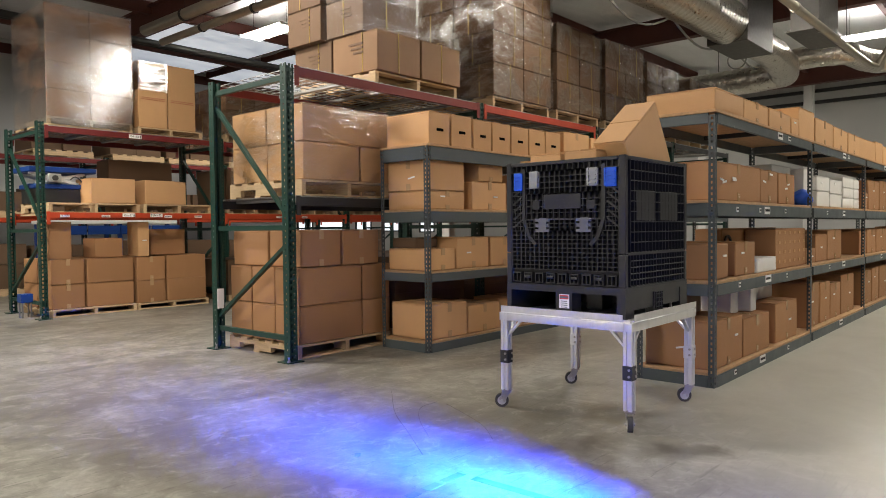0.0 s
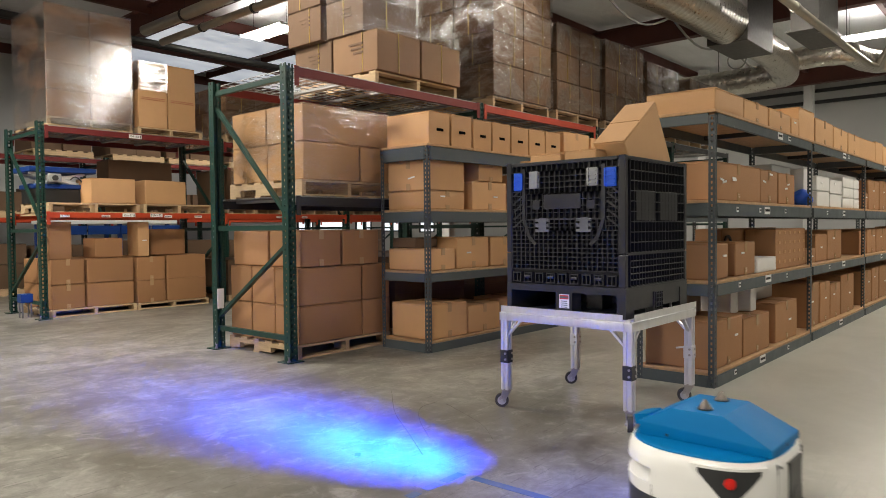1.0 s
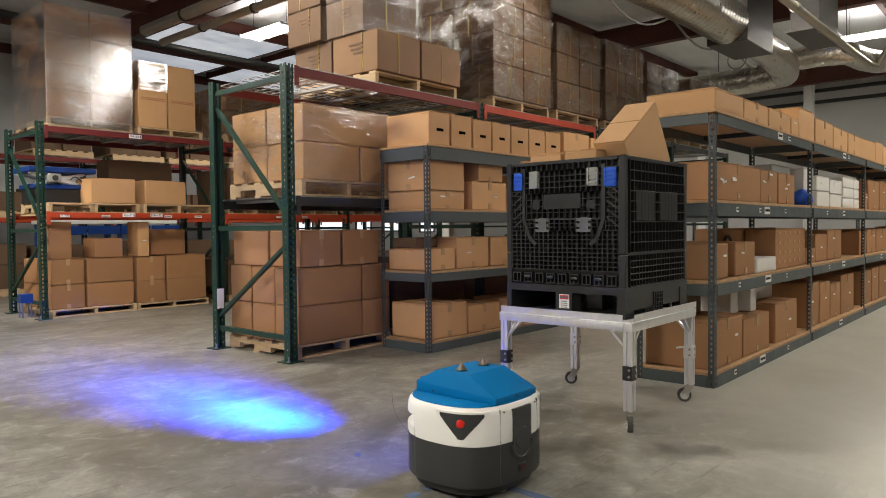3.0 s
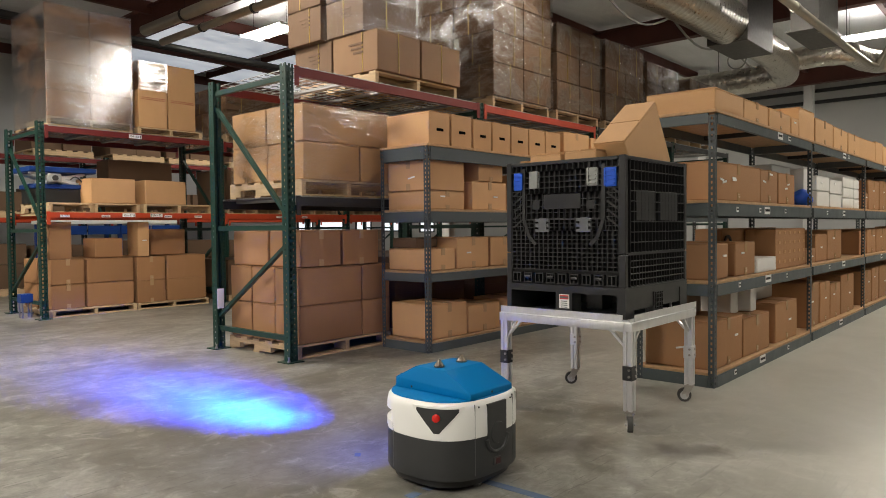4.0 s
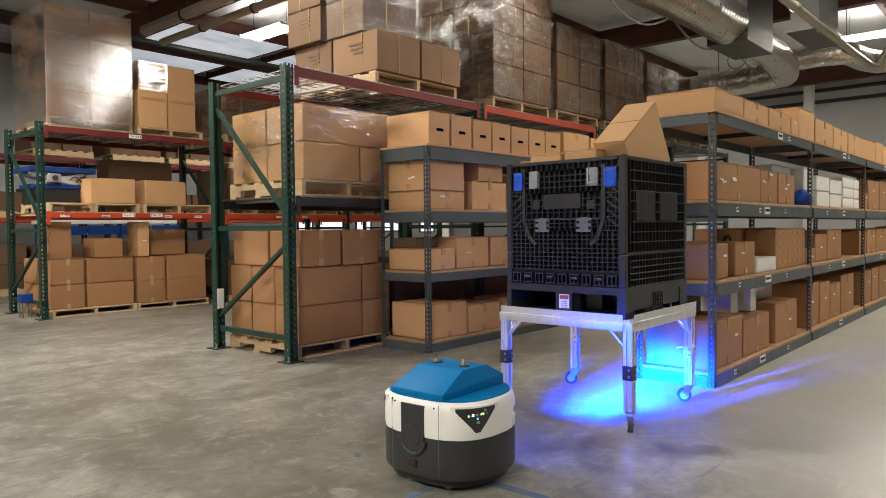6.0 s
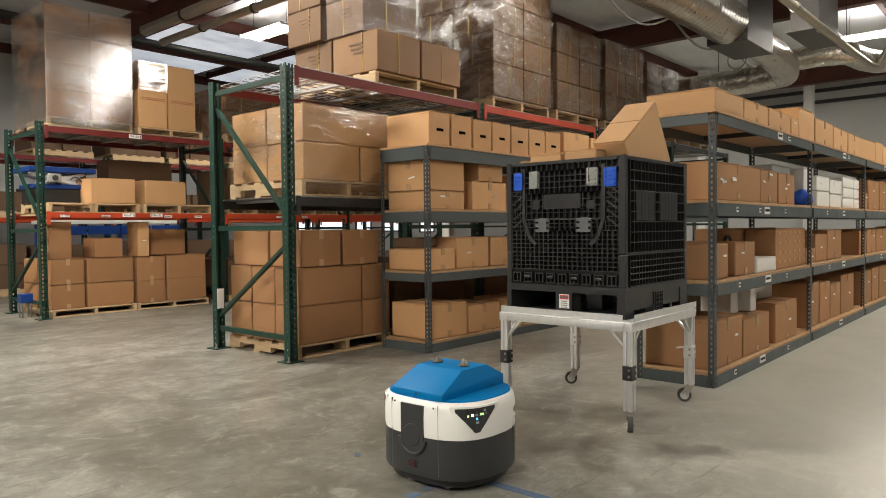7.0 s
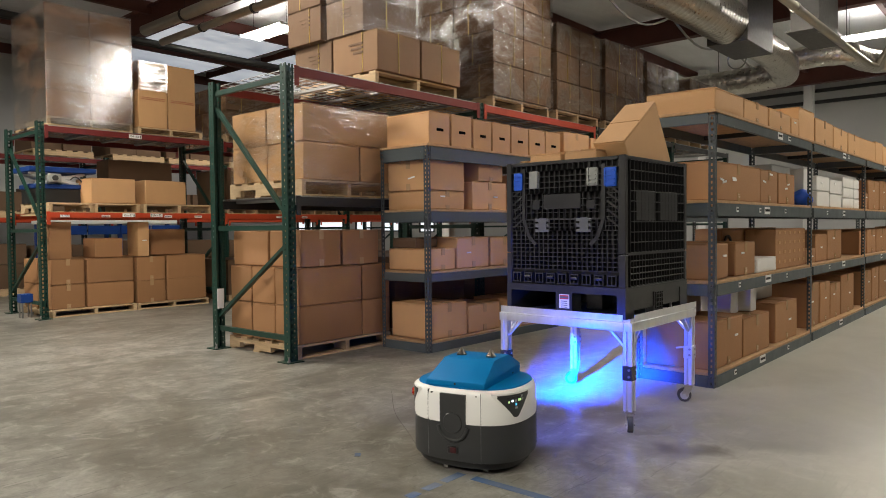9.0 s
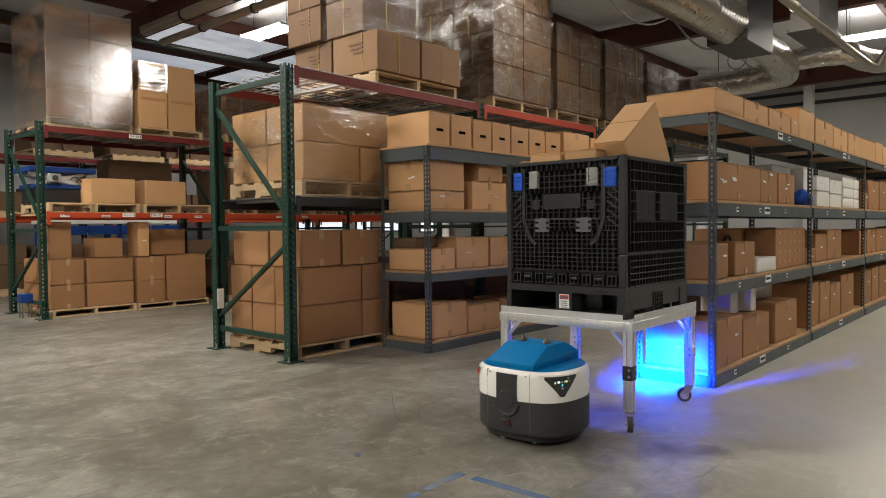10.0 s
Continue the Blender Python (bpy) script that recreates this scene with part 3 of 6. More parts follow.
# ---- pallet racks ----
def rack_post_mesh(h):
    """An open steel upright with two columns of slots in its front and one in each side."""
    bm = bmesh.new()
    w, d, t = 0.078, 0.072, 0.003
    pitch = 0.0508
    for x0, x1 in ((-w / 2, -0.026), (-0.008, 0.008), (0.026, w / 2)):
        slab(bm, x0, x1, -d / 2, -d / 2 + t, 0, h)
    k = 0
    while k * pitch < h - 0.03:
        for x0 in (-0.026, 0.008):
            slab(bm, x0, x0 + 0.018, -d / 2, -d / 2 + t, k * pitch, k * pitch + 0.022)
        k += 1
    for s in (-1, 1):
        xa, xb = sorted((s * w / 2, s * (w / 2 - t)))
        slab(bm, xa, xb, -d / 2 + t, -0.006, 0, h)
        slab(bm, xa, xb, 0.006, d / 2, 0, h)
        k = 0
        while k * pitch < h - 0.03:
            slab(bm, xa, xb, -0.006, 0.006, k * pitch, k * pitch + 0.036)
            k += 1
        xa, xb = sorted((s * w / 2, s * (w / 2 - 0.02)))
        slab(bm, xa, xb, d / 2, d / 2 + t, 0, h)
    return mesh_of("post", bm, M_GREEN)


def beam_bm(x0, x1, y, z, front=-1):
    """A step beam with end plates; its top at z."""
    bm = bmesh.new()
    slab(bm, x0 + 0.042, x1 - 0.042, y - 0.02, y + 0.02, z - 0.072, z - 0.025)
    if front < 0:
        slab(bm, x0 + 0.042, x1 - 0.042, y - 0.02, y + 0.003, z - 0.025, z)
    else:
        slab(bm, x0 + 0.042, x1 - 0.042, y - 0.003, y + 0.02, z - 0.025, z)
    yf = y + front * 0.022
    for xa in (x0, x1 - 0.042):
        slab(bm, xa, xa + 0.042, min(yf, yf - front * 0.006), max(yf, yf - front * 0.006), z - 0.15, z + 0.01)
    return bm


def wire_deck_bm(x0, x1, y0, y1, z):
    bm = bmesh.new()
    n = int((x1 - x0) / 0.09)
    for k in range(n + 1):
        x = x0 + (x1 - x0) * k / n
        bar(bm, (x, y0, z), (x, y1, z), 0.006, 0.006)
        bar(bm, (x, y0, z + 0.003), (x, y0, z - 0.035), 0.006, 0.006)
    m = 10
    for k in range(m + 1):
        y = y0 + (y1 - y0) * k / m
        bar(bm, (x0, y, z - 0.006), (x1, y, z - 0.006), 0.006, 0.006)
    for k in range(5):
        x = x0 + 0.15 + (x1 - x0 - 0.3) * k / 4
        slab(bm, x - 0.025, x + 0.025, y0 + 0.02, y1 - 0.02, z - 0.035, z - 0.011)
    return bm


def plate_label(parent, x, y, z, w=0.1, h=0.045, bars=3, face=-1):
    """A white plate with unreadable dark writing on the -y side."""
    lab = part("label_plate", block(x - w / 2, x + w / 2, y - 0.003, y, z - h / 2, z + h / 2), M_PAPER, parent, "small white printed label")
    bm = bmesh.new()
    rng = random.Random(int(x * 977 + z * 131))
    xx = x - w * 0.42
    while xx < x + w * 0.36:
        bw = w * rng.uniform(0.06, 0.13)
        slab(bm, xx, xx + bw, y - 0.005, y - 0.003, z - h * 0.14, z + h * 0.18)
        xx += bw + w * 0.04
    part("print", bm, M_INK, lab)


def lettering(text, size):
    """The text as a mesh, centred on its origin, in the x-y plane."""
    data = bpy.data.curves.new("text", "FONT")
    data.body, data.size, data.align_x, data.align_y, data.extrude = text, size, "CENTER", "CENTER", 0.0006
    ob = bpy.data.objects.new("text", data)
    scene.collection.objects.link(ob)
    me = bpy.data.meshes.new_from_object(ob.evaluated_get(bpy.context.evaluated_depsgraph_get()))
    bpy.data.objects.remove(ob)
    bpy.data.curves.remove(data)
    me.materials.clear()
    me.materials.append(M_INK)
    return me


def bay_label(parent, x, y, z, text, arrow, w=0.17, h=0.05):
    """A white bay label with its code and an arrow up or down beside it; arrow: (offset, 1 or -1)."""
    lab = part("label_plate", block(x - w / 2, x + w / 2, y - 0.003, y, z - h / 2, z + h / 2), M_PAPER, parent, "white bay label with black code")
    off, way = arrow
    part("print", lettering(text, 0.037), None, lab, at=pose(x - off * 0.14, y - 0.0036, z, 90))
    bm = bmesh.new()
    ax = x + off
    slab(bm, ax - 0.004, ax + 0.004, y - 0.0045, y - 0.003, z - 0.018, z + 0.018)
    tip = [bm.verts.new((ax + dx, yy, z + way * dz)) for yy in (y - 0.0047, y - 0.0031) for dx, dz in ((-0.011, 0.004), (0.011, 0.004), (0.0, 0.022))]
    bm.faces.new(tip[:3])
    bm.faces.new(tip[3:])
    for k in range(3):
        bm.faces.new((tip[k], tip[(k + 1) % 3], tip[3 + (k + 1) % 3], tip[3 + k]))
    part("arrow", bm, M_INK, lab)


def rack(name, xs, yf, yb, height, levels, label, group):
    """levels: (z, front material per bay, deck?). Uprights stand at every x of xs."""
    r = thing(name, label, "pallet rack", group)
    post = rack_post_mesh(height)
    for x in xs:
        for y, turn in ((yf, 0), (yb, 180)):
            part("post", post, M_GREEN, r, at=pose(x, y, 0.006, 0, 0, turn))
            bm = bmesh.new()
            slab(bm, x - 0.085, x + 0.075, y - 0.075, y + 0.075, 0, 0.008)
            plate = part("foot_plate", bm, M_GREEN, r)
            bm = bmesh.new()
            tube(bm, (x - 0.06, y - 0.05, 0.008), (x - 0.06, y - 0.05, 0.05), 0.008, 8)
            tube(bm, (x - 0.06, y - 0.05, 0.008), (x - 0.06, y - 0.05, 0.022), 0.014, 6)
            part("anchor_bolt", bm, M_STEEL, plate)
        a, b = yf + 0.03, yb - 0.03
        for z in (0.19, 1.09, 2.30):
            bm = bmesh.new()
            bar(bm, (x, a, z), (x, b, z), 0.035, 0.042)
            part("strut", bm, M_GREEN, r)
        for p, q in (((x, b, 0.30), (x, a, 0.95)), ((x, a, 1.20), (x, b, 2.17))):
            bm = bmesh.new()
            bar(bm, p, q, 0.03, 0.036, (1, 0, 0))
            part("brace", bm, M_GREEN, r)
    for z, mats, deck in levels:
        for k, (x0, x1) in enumerate(zip(xs, xs[1:])):
            m = mats[k % len(mats)]
            if m is None:
                continue
            beam = part("beam", beam_bm(x0 + 0.04, x1 - 0.04, yf - 0.03, z, -1), m, r)
            part("beam", beam_bm(x0 + 0.04, x1 - 0.04, yb + 0.03, z, 1), m, r)
            if deck:
                tagged(part("wire_deck", wire_deck_bm(x0 + 0.09, x1 - 0.09, yf - 0.04, yb + 0.04, z + 0.012), M_WIRE, r, "zinc wire mesh deck"), kind="stuff")
            else:
                n = 9
                for j in range(n):
                    xx = x0 + 0.12 + (x1 - x0 - 0.34) * j / (n - 1)
                    part("deck_slat", block(xx, xx + 0.10, yf - 0.02, yb + 0.02, z - 0.03, z - 0.008), M_PALLET_X, r, "wooden deck slat")
    return r


RACK_A = rack("pallet_rack", [3.46, 5.94, 8.42, 10.9, 13.38], 4.675, 5.75, 2.40,
              [(2.385, (M_RED, M_ORANGE_DULL, M_DARK, M_DARK), True), (1.34, (M_DARK, M_DARK), True)], "green upright pallet rack with red and orange beams", "pallet racks")
RACK_B = rack("pallet_rack", [3.25, 5.70, 8.15, 10.6, 13.05], 9.36, 10.45, 2.42,
              [(2.375, (M_RED,), True), (1.315, (M_ORANGE,), False)], "green upright pallet rack with bright orange beams", "pallet racks")
for x, z in ((3.5, 1.27), (4.0, 1.27), (4.85, 1.27), (5.3, 1.27), (6.7, 1.27), (7.2, 1.27)):
    plate_label(RACK_B, x, 9.36 - 0.054, z, 0.11, 0.03)
bay_label(RACK_B, 4.41, 9.36 - 0.054, 2.335, "D4 - E3", (0.068, 1))
bay_label(RACK_B, 4.30, 9.36 - 0.054, 1.285, "D4 - E1", (0.068, -1))
bay_label(RACK_B, 4.68, 9.36 - 0.054, 1.285, "D4 - E2", (-0.068, 1))
for x, z in ((5.2, 1.3), ):
    plate_label(RACK_A, x, 4.675 - 0.054, z, 0.12, 0.04)

tagged(part("sign_plate", block(3.421, 3.486, 5.700, 5.706, 0.368, 0.547, 0.001), M_PAPER), "white plate fixed to a green rack upright", "sign")

RACK_C = rack("pallet_rack", [0.8, 3.25, 5.70, 8.15, 10.6, 13.05], 13.2, 14.25, 2.42,
              [(2.375, (M_RED,), True), (1.315, (M_ORANGE,), False)], "green upright pallet rack against the back wall", "pallet racks")
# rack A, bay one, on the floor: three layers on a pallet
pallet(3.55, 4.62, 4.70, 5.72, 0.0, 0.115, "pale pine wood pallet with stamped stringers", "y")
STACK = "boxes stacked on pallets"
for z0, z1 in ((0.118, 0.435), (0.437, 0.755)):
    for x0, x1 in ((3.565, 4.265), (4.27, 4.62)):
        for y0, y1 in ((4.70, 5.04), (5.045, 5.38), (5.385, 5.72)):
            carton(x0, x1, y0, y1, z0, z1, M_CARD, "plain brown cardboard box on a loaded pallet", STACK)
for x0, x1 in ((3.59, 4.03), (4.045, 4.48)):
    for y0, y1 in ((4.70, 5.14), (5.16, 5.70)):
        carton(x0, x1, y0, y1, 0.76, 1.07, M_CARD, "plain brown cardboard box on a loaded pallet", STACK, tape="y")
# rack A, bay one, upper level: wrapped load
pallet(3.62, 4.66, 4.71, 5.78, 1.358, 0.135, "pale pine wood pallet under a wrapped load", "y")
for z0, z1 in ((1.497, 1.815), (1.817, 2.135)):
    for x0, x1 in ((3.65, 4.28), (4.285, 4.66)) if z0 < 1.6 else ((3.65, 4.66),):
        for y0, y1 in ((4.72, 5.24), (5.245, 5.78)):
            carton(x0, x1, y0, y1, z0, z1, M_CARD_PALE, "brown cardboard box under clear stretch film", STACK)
film(3.65, 4.66, 4.72, 5.78, 1.40, 2.142, M_FILM, "clear stretch film round a pallet of boxes", 3)


def top_load(x0, x1, y0, y1, z0, layers, cols, deep, seed, label="strapped brown cardboard box wrapped in clear film", wrap=M_FILM, mat=None, pallet_label="weathered wooden pallet on the rack"):
    """A pallet on the rack's top deck with layers of strapped cartons under film."""
    pallet(x0 + 0.02, x1 - 0.02, y0 + 0.03, y1 - 0.02, z0, 0.135, pallet_label, "y")
    z = z0 + 0.138
    top = z
    for h, inset, c in layers:
        for a in range(c):
            for b in range(deep):
                xa, xb = x0 + (x1 - x0) * a / c, x0 + (x1 - x0) * (a + 1) / c
                ya, yb = y0 + inset + (y1 - y0 - inset) * b / deep, y0 + inset + (y1 - y0 - inset) * (b + 1) / deep
                # dark carton colour stands in for weaker light on the rack tops
                carton(xa, xb, ya, yb, z, z + h - 0.002, mat or M_CARD_DARK_SHADED, label, STACK, strap=(b == 0 or a == 0), marks="dark" if a == 0 else "")
        z += h
    if wrap:
        film(x0, x1, y0, y1, top - 0.05, z + 0.004, wrap, "clear stretch film round a tall pallet load", seed)


DECK = 2.402
# first top load steps back above its lowest layer
pallet(4.50, 5.66, 4.74, 5.85, DECK, 0.13, "weathered wooden pallet on the rack", "y")
# front row a lighter brown; the other cartons carry shade in their colour
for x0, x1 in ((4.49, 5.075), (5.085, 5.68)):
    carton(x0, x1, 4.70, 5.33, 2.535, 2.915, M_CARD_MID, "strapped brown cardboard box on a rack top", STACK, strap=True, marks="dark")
    carton(x0, x1, 5.34, 5.93, 2.535, 2.915, M_CARD_DARK_SHADED, "strapped brown cardboard box on a rack top", STACK, strap=True, marks="dark")
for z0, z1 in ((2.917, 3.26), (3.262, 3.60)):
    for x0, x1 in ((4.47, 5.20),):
        carton(x0, x1, 4.86, 5.40, z0, z1, M_CARD_DARK_SHADED, "strapped brown cardboard box wrapped in clear film", STACK, strap=True, marks="dark")
        carton(x0 - 0.05, x1, 5.42, 5.95, z0 - 0.0, z1, M_CARD_DARK_SHADED, "strapped brown cardboard box wrapped in clear film", STACK, strap=True, marks="dark")
film(4.45, 5.21, 4.86, 5.95, 2.90, 3.61, M_FILM_THIN, "clear stretch film torn open at a corner", 5)
top_load(6.25, 7.43, 4.70, 5.85, DECK, ((0.37, 0, 2), (0.345, 0, 2), (0.345, 0, 2), (0.34, 0, 2)), 2, 2, 7)
top_load(7.56, 8.66, 4.70, 5.85, DECK, ((0.36, 0, 2), (0.35, 0, 2), (0.36, 0, 2)), 2, 2, 8)
top_load(8.80, 9.98, 4.70, 5.85, DECK, ((0.37, 0, 2), (0.35, 0, 2), (0.39, 0, 2)), 2, 2, 9)
top_load(10.10, 11.25, 4.70, 5.85, DECK, ((0.37, 0, 2), (0.35, 0, 2), (0.30, 0, 2)), 2, 2, 10)
top_load(11.75, 12.85, 4.70, 5.85, DECK, ((0.37, 0, 2), (0.35, 0, 2), (0.30, 0, 2)), 2, 2, 12)
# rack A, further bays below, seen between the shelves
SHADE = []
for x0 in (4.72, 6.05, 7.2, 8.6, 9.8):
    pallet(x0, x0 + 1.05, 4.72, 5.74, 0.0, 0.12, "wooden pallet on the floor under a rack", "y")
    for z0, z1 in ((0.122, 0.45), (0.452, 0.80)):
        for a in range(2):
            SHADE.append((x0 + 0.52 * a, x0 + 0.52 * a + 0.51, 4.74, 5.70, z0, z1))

# rack B, top level
pallet(3.36, 4.42, 9.40, 10.52, 2.392, 0.12, "pale pallet under a tall silver-wrapped load", "y")
for k, (z0, z1) in enumerate(((2.515, 2.86), (2.862, 3.20), (3.202, 3.55), (3.552, 3.91))):
    for x0, x1 in ((3.36, 3.89), (3.895, 4.42)):
        for y0, y1 in ((9.41, 9.97), (9.975, 10.53)):
            carton(x0, x1, y0, y1, z0, z1, M_CARD, "brown cardboard box under thick shiny film", STACK)
film(3.36, 4.42, 9.41, 10.53, 2.42, 3.918, M_FILM_SILVER, "thick shiny stretch film round a tall load", 21, 0.12)
pallet(4.50, 5.44, 9.40, 10.40, 2.392, 0.10, "pale pine pallet on the rack's upper deck", "y")
for x0, x1 in ((4.52, 4.935), (4.94, 5.36)):
    for y0, y1 in ((9.42, 9.90), (9.905, 10.38)):
        carton(x0, x1, y0, y1, 2.495, 3.39, M_CARD_PALE, "tall pale cardboard box with faint red print", STACK, marks="red" if y0 < 9.5 else "")
film(4.52, 4.93, 9.42, 10.38, 3.0, 3.398, M_FILM_SILVER, "shiny stretch film round tall boxes", 23, 0.45)
for x0, x1 in ((5.85, 6.9), (7.0, 8.05), (8.3, 9.4), (9.5, 10.5)):
    top_load(x0, x1, 9.42, 10.4, 2.392, ((0.36, 0, 2), (0.36, 0, 2)), 2, 2, int(x0 * 7))
# rack B, middle level
pallet(3.36, 4.50, 9.42, 10.40, 1.312, 0.13, "pale pine pallet on wooden slats", "y")
pallet(4.56, 5.60, 9.42, 10.40, 1.312, 0.13, "pale pine pallet on wooden slats", "y")
carton(3.88, 4.465, 9.44, 9.95, 1.445, 1.775, M_CARD_PALE, "plain brown cardboard box on a pallet", STACK)
carton(4.60, 5.21, 9.46, 9.98, 1.445, 1.775, M_CARD_PALE, "plain brown cardboard box on a pallet", STACK)
carton(4.35, 5.30, 10.02, 10.40, 1.445, 2.08, M_CARD_DARK_SHADED, "large dark cardboard box at the back of the rack", STACK)
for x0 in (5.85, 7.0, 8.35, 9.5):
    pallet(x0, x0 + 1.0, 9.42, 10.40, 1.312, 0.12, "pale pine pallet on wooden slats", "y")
    carton(x0 + 0.03, x0 + 0.97, 9.5, 10.35, 1.435, 2.0, M_CARD_DARK_SHADED, "large brown cardboard box on a pallet", STACK)


def box_stuff(boxes, label, mat):
    """Far cartons that cannot be told apart, in one mesh."""
    bm = bmesh.new()
    for b in boxes:
        one = len(bm.verts)
        slab(bm, *b)
    tagged(part("cardboard_boxes", bm, mat), label, "boxes", kind="stuff")


crng = random.Random(31)
BACK = []
for x0 in (0.95, 2.05, 3.4, 4.5, 5.85, 6.95, 8.3, 9.4, 10.75, 11.85):
    for z0, top in ((0.0, 1.05), (1.315, 2.0), (2.395, 3.1)) if x0 > 4.4 else ((0.0, 1.05), (1.315, 2.0)):
        pallet(x0, x0 + 1.0, 13.25, 14.2, z0, 0.12, "worn wooden pallet in the back rack", "x")
        z = z0 + 0.122
        while z < top - 0.25:
            h = crng.uniform(0.3, 0.42)
            h = min(h, top - z)
            for a in range(2):
                BACK.append((x0 + 0.5 * a, x0 + 0.5 * a + 0.485, 13.27 + crng.uniform(0, 0.1), 14.15, z + 0.001, z + h - 0.004))
            z += h + 0.002
box_stuff(BACK, "brown cardboard boxes stacked in the back rack", M_CARD_DARK_SHADED)


def blue_machine():
    m = thing("scissor_lift_table", "blue painted steel lift table with grey fittings", "lift table", at=pose(3.62, 10.05, 1.442))
    part("platform", block(-0.36, 0.46, -0.3, 0.3, 0.40, 0.47, 0.01), M_BLUEMACH, m)
    part("base", block(-0.3, 0.4, -0.28, 0.28, 0.19, 0.25, 0.01), M_BLUEMACH, m)
    part("underframe", block(-0.28, 0.38, -0.26, 0.26, 0.0, 0.189, 0.008), M_DARK, m, "dark steel underframe")
    for y in (-0.2, 0.2):
        for s in (-1, 1):
            bm = bmesh.new()
            bar(bm, (-0.26 * s, y, 0.255), (0.34 * s, y, 0.395), 0.03, 0.04)
            part("scissor_arm", bm, M_WHITE_METAL, m)
    part("control_box", block(-0.16, 0.0, -0.35, -0.3, 0.27, 0.38, 0.008), M_GREY_CLIP, m)
    bm = bmesh.new()
    for k in range(9):
        a0, a1 = 0.45 * k, 0.45 * (k + 1)
        bar(bm, (0.12 + 0.03 * k, -0.31, 0.31 + 0.04 * math.sin(a0 * 1.7)), (0.12 + 0.03 * (k + 1), -0.31, 0.31 + 0.04 * math.sin(a1 * 1.7)), 0.012, 0.012)
    part("hose", bm, M_BLACK, m, "black coiled hose")
    bm = bmesh.new()
    tube(bm, (-0.08, -0.37, 0.325), (-0.08, -0.35, 0.325), 0.035, 14)
    part("hand_wheel", bm, M_RUBBER, m)


blue_machine()


def packing_bench(x0, x1, y0, y1):
    b = thing("packing_bench", "blue steel bench with a pale worktop", "bench")
    part("worktop", block(x0, x1, y0, y1, 1.20, 1.26, 0.004), M_WHITE_METAL, b, "pale grey worktop")
    for xa in (x0 + 0.03, (x0 + x1) / 2 - 0.03, x1 - 0.09):
        for ya in (y0 + 0.03, y1 - 0.09):
            part("leg", block(xa, xa + 0.06, ya, ya + 0.06, 0, 1.199), M_BLUEMACH, b)
    n = 4
    for k in range(n):
        xa = x0 + 0.1 + (x1 - x0 - 0.2) * k / n
        part("front_panel", block(xa, xa + (x1 - x0 - 0.2) / n - 0.02, y0 + 0.01, y0 + 0.03, 1.02, 1.17, 0.004), M_BLUEMACH, b)


packing_bench(4.3, 6.7, 12.2, 12.85)
# rack B, on the floor
pallet(3.36, 4.42, 9.40, 10.42, 0.0, 0.095, "pale pine pallet on the floor under a rack", "y")
pallet(4.44, 5.50, 9.40, 10.42, 0.0, 0.085, "pale pine pallet on the floor under a rack", "y")
ON_FLOOR = "plain brown cardboard box stacked on a floor pallet"
for z0, z1 in ((0.098, 0.405), (0.408, 0.725)):
    for y0, y1 in ((9.42, 9.88), (9.90, 10.38)):
        carton(3.36, 3.765, y0, y1, z0, z1, M_CARD, ON_FLOOR, STACK, tape="y")
        carton(3.79, 4.405, y0, y1, z0, z1, M_CARD, ON_FLOOR, STACK)
        carton(4.445, 4.855, y0, y1, z0 - 0.01, z1 - 0.005, M_CARD, ON_FLOOR, STACK, tape="y")
        carton(4.875, 5.475, y0, y1, z0 - 0.01, z1 + 0.005, M_CARD, ON_FLOOR, STACK)
carton(3.34, 3.62, 9.44, 9.80, 0.727, 1.20, M_CARD, "tall brown cardboard box on stacked boxes", STACK, turn=3)
carton(3.92, 4.29, 9.48, 9.86, 0.727, 0.985, M_CARD, "small brown cardboard box with a hand slot", STACK)
carton(4.50, 4.66, 9.44, 9.86, 0.727, 1.20, M_CARD_PALE, "narrow tall box standing on stacked boxes", STACK, tag="f", turn=-6)
carton(4.72, 5.26, 9.60, 10.10, 0.735, 1.10, M_CARD, "brown cardboard box on stacked boxes", STACK)
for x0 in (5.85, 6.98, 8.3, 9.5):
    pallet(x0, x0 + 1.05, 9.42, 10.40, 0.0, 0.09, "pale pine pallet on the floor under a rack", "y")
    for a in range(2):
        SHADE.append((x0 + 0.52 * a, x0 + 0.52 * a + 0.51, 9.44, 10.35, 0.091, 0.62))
# shade under the racks is put into the dark cardboard colour
box_stuff(SHADE, "brown cardboard boxes under the racks with shade in their colour", M_CARD_DARK_SHADED)
stand = thing("tool_stand", "small grey steel stand with a blue tray", "stand", at=pose(3.17, 9.75, 0))
for sx in (-0.05, 0.05):
    for sy in (-0.05, 0.05):
        part("leg", block(sx - 0.008, sx + 0.008, sy - 0.008, sy + 0.008, 0, 0.19), M_WIRE, stand)
part("tray", block(-0.07, 0.07, -0.07, 0.07, 0.19, 0.30, 0.006), M_BLUEMACH, stand, "blue plastic tray")


# ---- boltless shelving ----
def shelf_post_mesh(h):
    """An angle post with a column of slots in each flange."""
    bm = bmesh.new()
    w, t, pitch = 0.042, 0.003, 0.038
    slab(bm, 0, 0.014, 0, t, 0, h)
    slab(bm, 0.026, w, 0, t, 0, h)
    slab(bm, 0, t, t, 0.014, 0, h)
    slab(bm, 0, t, 0.026, w, 0, h)
    k = 0
    while k * pitch < h:
        z1 = min(h, k * pitch + 0.02)
        slab(bm, 0.014, 0.026, 0, t, k * pitch, z1)
        slab(bm, 0, t, 0.014, 0.026, k * pitch, z1)
        k += 1
    return mesh_of("post", bm, M_GREYP)


SHELF_POST = shelf_post_mesh(1.80)


